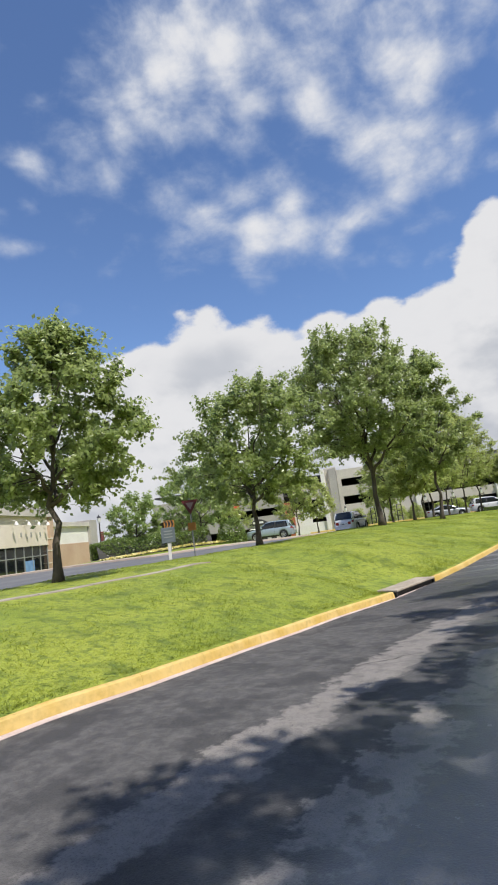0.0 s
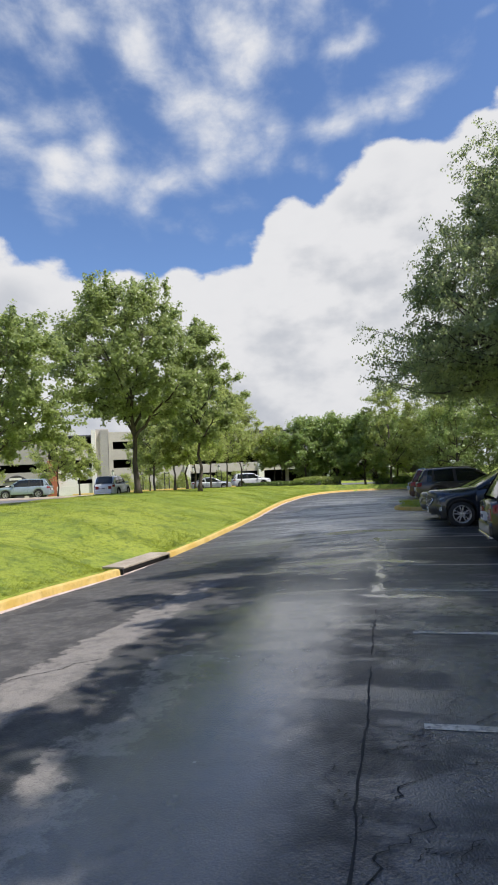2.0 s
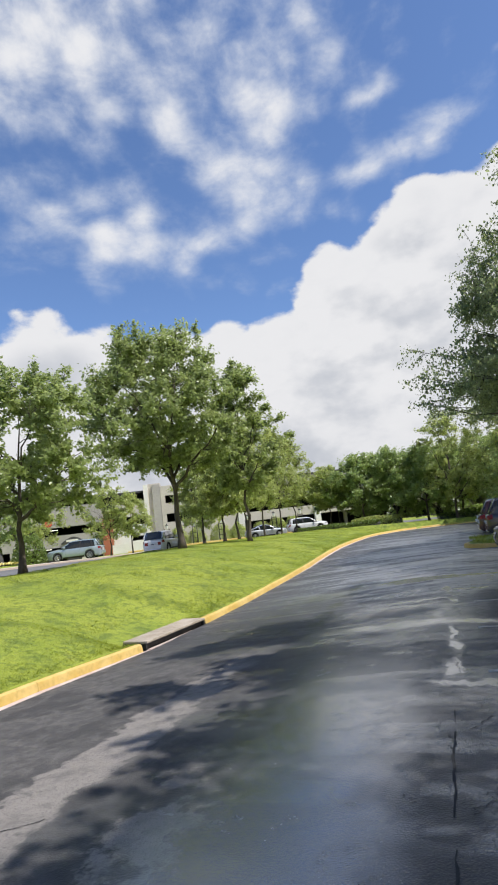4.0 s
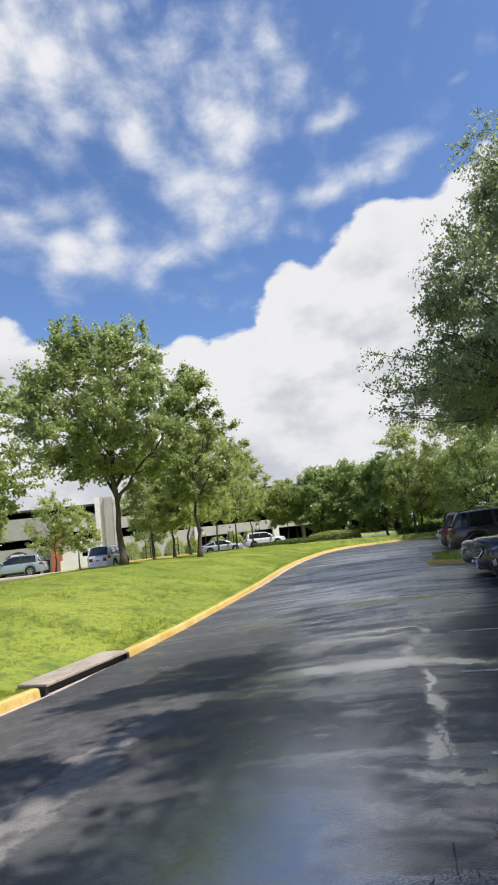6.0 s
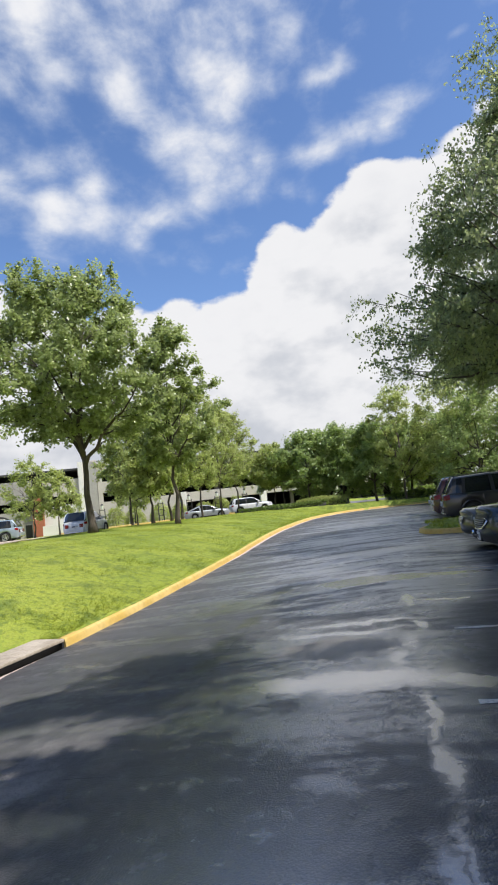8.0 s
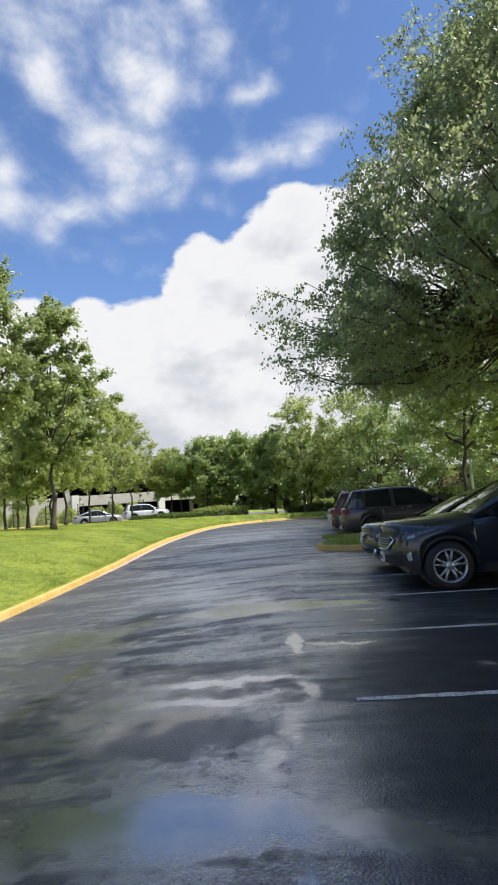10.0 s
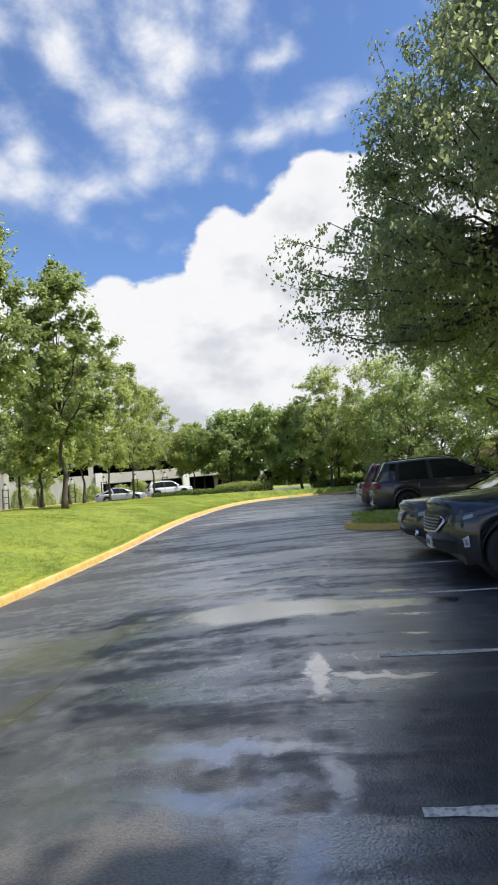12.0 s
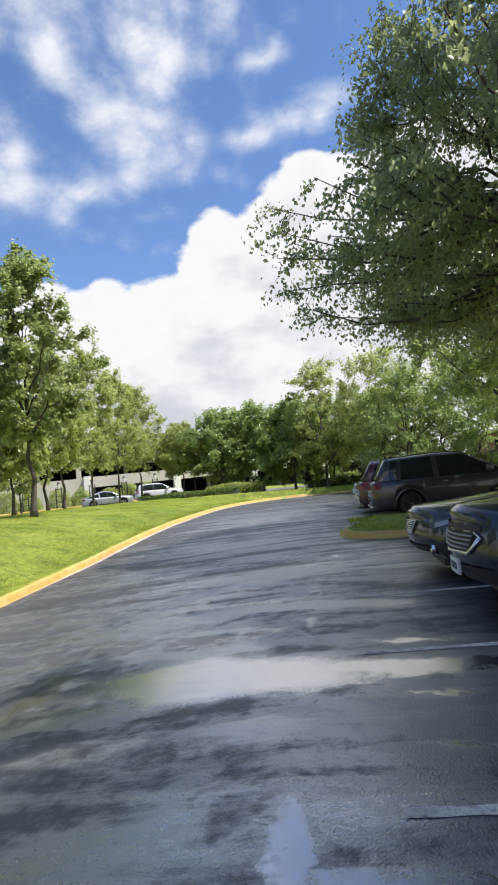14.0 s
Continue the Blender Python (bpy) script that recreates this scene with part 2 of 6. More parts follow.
    sheet = n.smooth(add(ripple, off(ripple_fine, 0.7), off(cluster, 0.18)), 0.53, 0.62)
    lane_far = mul(n.smooth(y, 12.0, 17.0), n.smooth(edge, -5.8, -3.6, 0.25, 1.0))
    film = n.m("MULTIPLY", n.m("MAXIMUM", film, mul(sheet, lane_far, 0.34)), wet)
    sheen = mul(n.smooth(n.m("ABSOLUTE", add(x, 1.15, off(mid, 0.6))), 1.1, 0.35), n.smooth(y, 12.5, 9.5), n.smooth(y, 3.8, 7.0, 0.6, 1.0), wet)
    soft = 0.0
    for px, py, rx, ry, k in ((-0.8, 13.6, 1.3, 1.3, 1.0), (-0.6, 18.5, 1.7, 0.9, 1.0), (0.6, 17.6, 1.0, 2.4, 1.0), (1.3, 6.6, 1.1, 2.6, 0.9), (0.9, 13.6, 0.8, 1.6, 0.5), (0.9, 23.0, 1.2, 3.0, 0.7), (-1.2, 21.8, 2.2, 1.8, 0.8), (-1.2, 8.6, 0.55, 1.8, 0.9), (-0.9, 16.2, 1.1, 0.7, 0.5), (-1.8, 27.0, 2.6, 3.5, 0.7), (-1.5, 35.0, 3.0, 5.0, 0.6)):
        da, db = n.m("DIVIDE", n.m("SUBTRACT", pool_x, px), rx), n.m("DIVIDE", n.m("SUBTRACT", pool_y, py), ry)
        soft = n.m("MAXIMUM", soft, n.m("MULTIPLY", n.m("EXPONENT", n.m("MULTIPLY", n.m("MULTIPLY_ADD", da, da, n.m("MULTIPLY", db, db)), -0.8)), k))
    # colour
    worn = n.smooth(cluster, 0.35, 0.7)
    dry_sun_col = n.mix(worn, (0.075, 0.072, 0.072), (0.145, 0.137, 0.132))
    dry_sun_col = n.mix(n.m("MULTIPLY", n.smooth(mid, 0.48, 0.62), 0.75), dry_sun_col, (0.05, 0.049, 0.051))
    strip = n.m("ABSOLUTE", add(x, 3.05, off(mid, 0.9), off(cluster, 0.55)))
    strip = n.m("MULTIPLY", n.smooth(strip, 0.34, 0.2), n.smooth(n.m("MULTIPLY_ADD", n.m("SUBTRACT", patch, 0.5), 6.0, y), 13.0, 10.0))
    # This second, nearer mask paints pale sun patches between the tree shade.
    strip = n.m("MAXIMUM", strip, mul(n.smooth(n.m("ABSOLUTE", add(x, 1.85, off(cluster, 0.8), off(mid, 0.6))), 0.35, 0.2), n.smooth(y, 8.6, 7.4), n.smooth(mid, 0.42, 0.5)))
    dry_sun_col = n.mix(n.m("MULTIPLY", strip, n.smooth(cluster, 0.3, 0.6, 0.5, 0.95)), dry_sun_col, (0.27, 0.247, 0.228))
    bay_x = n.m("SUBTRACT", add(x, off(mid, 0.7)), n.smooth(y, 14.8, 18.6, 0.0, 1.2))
    # Bays past y 10 are painted darker: tree shade put into the base colour.
    bay_shade = mul(n.smooth(bay_x, 0.0, 0.9), n.smooth(y, 10.0, 13.5))
    # Besides wear: paler, bluish and streaked with distance, sky sheen put into the colour.
    worn_sheen = add(n.m("MULTIPLY", worn, 0.5), n.smooth(ripple, 0.38, 0.62, 0.0, 0.4))
    lane = mul(n.smooth(y, 11.0, 19.0), less(n.smooth(add(x, off(mid, 0.5)), 0.5, 1.6)))
    wet_col = n.mix(worn_sheen, n.mix(lane, (0.03, 0.031, 0.034), (0.04, 0.042, 0.047)), n.mix(lane, (0.088, 0.09, 0.097), (0.12, 0.125, 0.137)))
    col = n.mix(n.m("MULTIPLY", wet, less(strip, 0.85)), dry_sun_col, wet_col)
    col = n.mix(mul(n.smooth(n.m("ABSOLUTE", add(x, 0.16, off(mid, 0.35), off(cluster, 0.25))), 0.26, 0.1), n.smooth(y, 10.0, 8.0), 0.7), col, (0.022, 0.023, 0.026))
    col = n.mix(mul(n.smooth(add(x, off(mid, 0.5)), 0.0, 0.5), n.smooth(y, 12.0, 9.0), n.smooth(mid, 0.35, 0.6, 0.35, 0.9)), col, (0.078, 0.081, 0.088))
    col = n.mix(mul(bay_shade, 0.6), col, (0.018, 0.018, 0.02))
    moss_at = mul(n.smooth(n.m("ABSOLUTE", add(x, 3.3, off(mid, 1.4), mul(n.m("SUBTRACT", y, 15.6), -0.2))), 1.1, 0.3), n.smooth(n.m("ABSOLUTE", n.m("SUBTRACT", pool_y, 16.0)), 3.2, 1.2))
    seam = n.m("ABSOLUTE", add(x, 2.45, off(warp, 0.5), off(cluster, 0.7)))
    seam = mul(n.smooth(seam, 0.22, 0.04), n.smooth(y, 12.6, 13.6), n.smooth(y, 21.0, 19.4), n.smooth(mid, 0.44, 0.60), n.smooth(cluster, 0.3, 0.6, 0.3, 1.0))
    moss = n.m("MAXIMUM", seam, mul(0.7, moss_at, n.smooth(add(ripple, off(cluster, 0.4)), 0.45, 0.57)))
    col = n.mix(n.m("MULTIPLY", moss, 0.85), col, (0.06, 0.066, 0.018))
    col = n.mix(n.m("MULTIPLY", n.smooth(fine, 0.5, 0.72), 0.5), col, (0.016, 0.016, 0.018))
    gx, gy = n.m("DIVIDE", n.m("ADD", pool_x, 0.95), 0.75), n.m("DIVIDE", n.m("SUBTRACT", pool_y, 14.1), 0.5)
    bare = n.smooth(add(n.m("EXPONENT", n.m("MULTIPLY", n.m("MULTIPLY_ADD", gx, gx, n.m("MULTIPLY", gy, gy)), -0.8)), off(cluster, 1.1)), 0.35, 0.75)
    col = n.mix(mul(bare, 0.8), col, n.mix(stones, (0.20, 0.185, 0.17), (0.07, 0.066, 0.064)))
    # the stones under the water
    bay = n.smooth(bay_x, -0.05, 0.6)
    rough = add(off(cluster, 0.30), off(mid, 0.30), n.m("MULTIPLY_ADD", wet, -0.42, 0.9))
    height = add(n.m("MULTIPLY", stones, -0.9), n.m("MULTIPLY", fine, 0.6), n.m("MULTIPLY", cluster, 1.4), n.m("MULTIPLY", pits, -1.2))
    n.bump(height, mul(less(film), n.m("MULTIPLY_ADD", wet, -0.1, 0.5)), 0.010)
    # the film of water over the stones
    damp = mul(wet, n.smooth(n.m("MULTIPLY_ADD", x, 1.6, y), 2.0, 9.0, 0.35, 1.0), less(moss, 0.6))
    shine = n.smooth(add(ripple_fine, off(cluster, 0.55), off(mid, 0.4), off(ripple, 0.5), n.m("MULTIPLY_ADD", soft, 0.26, -0.06)), 0.42, 0.62)
    cover = n.m("MULTIPLY", damp, n.m("MULTIPLY_ADD", shine, 0.8, 0.16))
    cover = n.m("MAXIMUM", cover, n.m("MULTIPLY", sheen, 0.95))
    cover = mul(cover, less(pits, 0.4), less(bare, 0.75), less(n.m("MULTIPLY", bay, n.smooth(y, 9.0, 13.5, 0.0, 0.85))))
    cover = n.m("MAXIMUM", cover, film)
    gloss = add(n.m("MULTIPLY_ADD", cluster, 0.22, 0.14), n.m("MULTIPLY", shine, -0.08), n.m("MULTIPLY", bay, 0.10))
    gloss = n.m("MULTIPLY", add(gloss, n.smooth(y, 12.0, 20.0, 0.0, 0.24)), less(n.m("MULTIPLY", film, n.smooth(y, 14.0, 17.5, 0.15, 0.5))))
    grit = n.node("ShaderNodeBump")
    wavy = n.noise(n.coord(scale=(0.5, 1.0, 1.0)), 8.0, 3.0, 0.6)
    n.put(grit.inputs["Height"], add(n.m("MULTIPLY", height, 0.19), n.m("MULTIPLY", ripple_fine, n.smooth(y, 13.0, 22.0, 0.2, 1.6)), n.m("MULTIPLY", wavy, n.smooth(y, 14.0, 24.0, 0.1, 2.4))))
    n.put(grit.inputs["Strength"], n.m("MULTIPLY_ADD", n.m("MAXIMUM", n.smooth(film, 0.1, 0.7), n.m("MULTIPLY", sheen, 0.8)), -0.44, 0.47))
    grit.inputs["Distance"].default_value = 0.02
    n.nt.links.new(grit.outputs[0], n.bsdf.inputs["Coat Normal"])
    n.put(n.bsdf.inputs["Coat IOR"], add(2.0, n.m("MULTIPLY", n.m("MAXIMUM", n.m("MULTIPLY", film, n.smooth(y, 13.5, 18.0, 1.0, 4.5)), n.m("MULTIPLY", sheen, 1.6)), 1.0), mul(n.smooth(y, 14.0, 19.0, 0.0, 2.3), less(bay, 0.6), n.smooth(x, 0.0, 0.5, 1.0, 0.35)), mul(soft, shine, n.smooth(x, 0.0, 0.5, 1.6, 0.2))))
    n.set(Coat_Weight=cover, Coat_Roughness=n.m("MAXIMUM", gloss, 0.035))
    n.put(n.bsdf.inputs["Specular IOR Level"], n.m("MULTIPLY_ADD", bay_shade, -0.25, 0.45))
    return n.set(Base_Color=col, Roughness=n.m("MAXIMUM", n.m("MULTIPLY", rough, less(film, 0.6)), 0.12))


def grass_material(name, blade=False):
    n = Nodes(name)
    c = n.coord()
    big, mid, small = n.noise(c, 0.35, 4.0), n.noise(c, 1.5, 6.0, 0.65), n.noise(c, 30.0, 3.0)
    col = n.mix(n.smooth(big, 0.35, 0.65), (0.27, 0.345, 0.036), (0.385, 0.435, 0.052))
    col = n.mix(n.m("MULTIPLY", n.smooth(mid, 0.47, 0.68), 0.7), col, (0.10, 0.16, 0.024))
    clump = n.noise(c, 6.5, 5.0, 0.72)
    col = n.mix(n.m("MULTIPLY", n.smooth(clump, 0.48, 0.62), 0.6), col, (0.085, 0.145, 0.024))
    col = n.mix(n.m("MULTIPLY", n.smooth(clump, 0.46, 0.3), 0.35), col, (0.36, 0.37, 0.08))
    col = n.mix(n.m("MULTIPLY", n.smooth(mid, 0.42, 0.25), 0.35), col, (0.34, 0.32, 0.07))
    if blade:
        rnd = n.node("ShaderNodeNewGeometry").outputs["Random Per Island"]
        col = n.mix(n.smooth(rnd, 0.4, 1.0, 0.0, 0.5), col, (0.36, 0.41, 0.06))
        tr = n.node("ShaderNodeBsdfTranslucent")
        n.put(tr.inputs[0], n.mix(0.5, col, (0.42, 0.48, 0.08)))
        mx = n.node("ShaderNodeMixShader")
        mx.inputs[0].default_value = 0.55
        n.nt.links.new(n.bsdf.outputs[0], mx.inputs[1])
        n.nt.links.new(tr.outputs[0], mx.inputs[2])
        n.nt.links.new(mx.outputs[0], n.out.inputs[0])
    else:
        col = n.mix(n.smooth(small, 0.45, 0.7, 0.0, 0.4), col, (0.13, 0.17, 0.025))
        n.bump(n.m("MULTIPLY_ADD", clump, 1.6, small), 0.75, 0.07)
    return n.set(Base_Color=col, Roughness=0.75)


def paint_material(name, col, flake=0.25, rough=0.22):
    n = Nodes(name)
    c = n.coord()
    dirt = n.noise(c, 2.2, 5.0)
    drops = n.noise(c, 90.0, 2.0)
    n.bump(n.smooth(drops, 0.62, 0.72), 0.08, 0.002)
    n.bsdf.inputs["Coat Weight"].default_value = 1.0
    n.bsdf.inputs["Coat Roughness"].default_value = 0.04
    return n.set(Base_Color=n.mix(n.smooth(dirt, 0.35, 0.8, 0.0, 0.3), col, tuple(0.6 * v + 0.02 for v in col)),
                 Roughness=n.m("MULTIPLY_ADD", dirt, 0.15, rough), Metallic=flake)


def brick_material():
    n = Nodes("red_brick")
    c = n.coord()
    big = n.noise(c, 0.8, 4.0)
    col = n.mix(big, (0.33, 0.10, 0.055), (0.42, 0.15, 0.08))
    n.bump(n.noise(c, 12.0, 3.0), 0.3, 0.02)
    return n.set(Base_Color=col, Roughness=0.85)


ASPHALT = asphalt_material()
OLD_ROAD = plain("grey_road", (0.13, 0.13, 0.135), (0.19, 0.185, 0.18), 0.4, 0.8, 20.0)
GRASS, BLADES = grass_material("lawn"), grass_material("grass_blades", True)
YELLOW = plain("worn_yellow_paint", (0.60, 0.40, 0.10), (0.70, 0.51, 0.19), 2.0, 0.7, 9.0, 0.3, 0.01, grime=0.3)
CONCRETE = plain("weathered_concrete", (0.33, 0.28, 0.235), (0.43, 0.38, 0.32), 1.6, 0.85, 35.0, 0.3, 0.01, grime=0.4)
INLET_SLAB = plain("brown_weathered_concrete", (0.36, 0.30, 0.235), (0.50, 0.43, 0.35), 3.0, 0.85, 30.0, 0.4, 0.01, grime=0.5)
PALE_KERB = plain("pale_gutter_concrete", (0.52, 0.40, 0.37), (0.62, 0.52, 0.48), 2.5, 0.8, 35.0)
SIDEWALK = plain("pinkish_sidewalk", (0.47, 0.37, 0.31), (0.55, 0.46, 0.38), 0.8, 0.85, 15.0)
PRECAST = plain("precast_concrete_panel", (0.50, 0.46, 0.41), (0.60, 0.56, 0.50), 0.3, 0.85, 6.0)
# Darker precast copy for grey parts and shaded sides; shade is in the tone.
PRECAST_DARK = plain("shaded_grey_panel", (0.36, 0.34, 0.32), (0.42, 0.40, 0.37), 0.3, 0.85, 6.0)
WHITE_WALL = plain("white_painted_wall", (0.74, 0.71, 0.67), (0.80, 0.78, 0.74), 0.4, 0.75, 8.0)
CREAM = plain("cream_stucco", (0.68, 0.60, 0.50), (0.75, 0.68, 0.58), 0.5, 0.85, 12.0)
TAN = plain("tan_stucco", (0.48, 0.33, 0.23), (0.54, 0.39, 0.28), 0.5, 0.85, 12.0)
BRICK = brick_material()
DARK_METAL = plain("dark_painted_metal", (0.02, 0.02, 0.022), (0.035, 0.035, 0.035), 3.0, 0.5, 30.0, 0.1)
# Near-black sign board colour; on decks and hedge cores it stands for inner shade.
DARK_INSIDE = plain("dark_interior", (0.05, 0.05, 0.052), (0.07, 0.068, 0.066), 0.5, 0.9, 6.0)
BARK = plain("rough_bark", (0.07, 0.055, 0.045), (0.14, 0.115, 0.095), 3.0, 0.9, 22.0, 0.8, 0.03, stretch=(1, 1, 0.35), grime=0.5)
STEEL = plain("galvanised_steel", (0.34, 0.35, 0.36), (0.42, 0.43, 0.43), 4.0, 0.5, 40.0, 0.1, metal=0.6)
WHITE_LINE = plain("worn_white_line", (0.60, 0.53, 0.43), (0.88, 0.80, 0.68), 4.0, 0.9, 30.0, 0.4, 0.004, grime=0.9)
SEAL = plain("black_joint_sealant", (0.02, 0.02, 0.021), (0.042, 0.042, 0.042), 5.0, 0.9, 25.0, 0.5, 0.01)
LEAF_LEFT = leaf_material("plane_leaves", (0.215, 0.28, 0.09), (0.41, 0.48, 0.18), (0.50, 0.57, 0.22), 0.6)
LEAF_YOUNG = leaf_material("young_leaves", (0.34, 0.40, 0.12), (0.54, 0.60, 0.21), (0.60, 0.65, 0.26), 0.65)
LEAF_RIGHT = leaf_material("shade_tree_leaves", (0.23, 0.28, 0.14), (0.40, 0.46, 0.23), (0.43, 0.49, 0.22), 0.68)
LEAF_FAR = leaf_material("far_grove_leaves", (0.22, 0.31, 0.11), (0.40, 0.50, 0.17), (0.48, 0.56, 0.20), 0.6)
LEAF_LOT = leaf_material("backlit_leaves", (0.22, 0.30, 0.09), (0.37, 0.46, 0.14), (0.46, 0.53, 0.18), 0.68)
LEAF_HEDGE = leaf_material("hedge_leaves", (0.10, 0.17, 0.035), (0.20, 0.28, 0.06), (0.27, 0.33, 0.08), 0.35)
PETAL = plain("yellow_flowers", (0.75, 0.62, 0.18), (0.85, 0.75, 0.40), 3.0, 0.7, 10.0)

# ---- building helpers ----
def part(name, bm, material, parent=None, label="", smooth=False):
    """Links a bmesh as one mesh object, under a thing or a part."""
    me = bpy.data.meshes.new(name)
    bm.to_mesh(me)
    bm.free()
    return mesh_part(name, me, material, parent, label, smooth)


def mesh_part(name, me, material, parent=None, label="", smooth=False):
    if material and not me.materials:
        me.materials.append(material)
    if smooth:
        me.polygons.foreach_set("use_smooth", [True] * len(me.polygons))
    ob = new(name, me)
    ob.parent = parent
    return tagged(ob, label)


def thing(name, m, label, category, group="", kind=""):
    """An Empty at the base of a thing, which parents its parts."""
    ob = new(name)
    ob.empty_display_size = 0.2
    ob.matrix_world = m
    return tagged(ob, label, category, group, kind)


def box(bm, lo, hi, bevel=0.0):
    """Adds a box between two corners, with softened edges."""
    c, s = [(a + b) / 2 for a, b in zip(lo, hi)], [b - a for a, b in zip(lo, hi)]
    made = bmesh.ops.create_cube(bm, size=1.0, matrix=Matrix.LocRotScale(c, None, s))["verts"]
    if bevel:
        edges = list({e for v in made for e in v.link_edges})
        bmesh.ops.bevel(bm, geom=edges, offset=bevel, segments=2, profile=0.6, affect="EDGES")
    return bm


def boxed(lo, hi, bevel=0.0):
    return box(bmesh.new(), lo, hi, bevel)


def grid_mesh(name, points, closed=False):
    """A mesh from rows of points, all of one length."""
    rows, cols = len(points), len(points[0])
    verts = [p for row in points for p in row]
    faces = []
    for i in range(rows - 1):
        for j in range(cols if closed else cols - 1):
            k = (j + 1) % cols
            faces.append((i * cols + j, i * cols + k, (i + 1) * cols + k, (i + 1) * cols + j))
    me = bpy.data.meshes.new(name)
    me.from_pydata(verts, [], faces)
    me.update()
    return me


def tube(bm, pts, radii, sides=8, caps=True):
    """A round tube along points, with a radius at each."""
    rings = []
    for i, p in enumerate(pts):
        p = Vector(p)
        ahead = (Vector(pts[min(i + 1, len(pts) - 1)]) - Vector(pts[max(i - 1, 0)])).normalized()
        side = ahead.cross(Vector((0.31, 0.2, 0.93)) if abs(ahead.z) < 0.9 else Vector((1, 0, 0))).normalized()
        up = side.cross(ahead)
        r = float(radii[i]) if hasattr(radii, "__len__") else float(radii)
        rings.append([bm.verts.new(p + r * (math.cos(a) * side + math.sin(a) * up)) for a in (2 * math.pi * k / sides for k in range(sides))])
    for a, b in zip(rings, rings[1:]):
        for k in range(sides):
            bm.faces.new((a[k], a[(k + 1) % sides], b[(k + 1) % sides], b[k]))
    if caps:
        bm.faces.new(rings[0][::-1]), bm.faces.new(rings[-1])
    return bm


def lathe(bm, profile, axis="y", sides=32, centre=(0, 0, 0)):
    """Turns a profile of (along the axis, radius) round the axis."""
    rings = []
    for d, r in profile:
        ring = []
        for k in range(sides):
            a = 2 * math.pi * k / sides
            c, s = r * math.cos(a), r * math.sin(a)
            p = {"x": (d, c, s), "y": (c, d, s), "z": (c, s, d)}[axis]
            ring.append(bm.verts.new(Vector(p) + Vector(centre)))
        rings.append(ring)
    for a, b in zip(rings, rings[1:]):
        for k in range(sides):
            bm.faces.new((a[k], a[(k + 1) % sides], b[(k + 1) % sides], b[k]))
    return bm


# ---- the lie of the land ----
INLET = (13.95, 16.2)
KERB_Y = (-40, 0, 3.3, 5.2, 7.7, 11, 14, 16.3, 19, 24, 30, 36, 42, 46, 49, 51, 52.5, 53.6, 54.2, 54.5, 54.8)
KERB_X = (-6.3, -6.0, -5.85, -5.8, -5.95, -6.0, -5.82, -5.62, -5.56, -5.66, -5.92, -6.0, -6.05, -5.9, -5.4, -4.7, -3.9, -2.8, -1.0, 2.0, 42.0)
LOT_END = 54.8


def ease(t):
    t = min(1.0, max(0.0, t))
    return t * t * (3 - 2 * t)


FALL_Y, FALL_Z = (4, 9, 14, 17, 21, 28, 33, 36), (0, .25, .43, .40, .33, .22, .06, 0)   # how far the lane falls to the drain


def fall(y):
    return float(np.interp(y, FALL_Y, FALL_Z))


def kerb_x(y):
    return float(np.interp(y, KERB_Y, KERB_X))


def lot_z(y):
    """The lot falls slightly towards its far end."""
    return -0.006 * min(max(0.0, y - 16.0), 39.0)


def floor_z(x, y):
    """The lot's surface: level in the bays, falling across the lane to the drain at the kerb."""
    return lot_z(y) - fall(y) * min(1.0, max(0.0, (-0.3 - x) / 5.6))


def land(x, y):
    """The height of the ground outside the lot: a grassy bank beside it, and the street beyond, which falls away."""
    base = lot_z(y) - fall(y) + 0.14
    crest = float(np.interp(y, (0, 30, 45, 60, 80), (1.0, 1.0, 0.74, 0.45, 0.2)))
    street = float(np.interp(y, (-20, 28, 45, 65, 90), (0.58, 0.58, 0.35, 0.05, 0.0)))
    u = max(0.0, min(kerb_x(y) - x, -4.9 - x))
    top = 7.2
    u = max(0.0, u - 0.75 * ease((y - INLET[0] + 0.7) / 0.6) * ease((INLET[1] + 0.7 - y) / 0.6))      # level behind the drain
    lumps = 0.05 * noise.noise((x * 0.5, y * 0.5, 0.0)) * ease(u / 2)
    if x > 6.0 and y < LOT_END - 0.4:
        return lot_z(y) + 0.14
    if u < top:
        return base + (crest - base) * (1 - (1 - u / top) ** 1.8) + lumps
    if u < top + 1.4:
        return crest + lumps
    bed = 0.55 * math.exp(-(((x + 40) / 9) ** 2 + ((y - 40) / 7) ** 2))
    far = street - 0.35 * ease((-x - 30) / 30) + bed
    return crest + (far - crest) * ease((u - top - 1.4) / 3.6) + lumps * ease((12 - u) / 3)


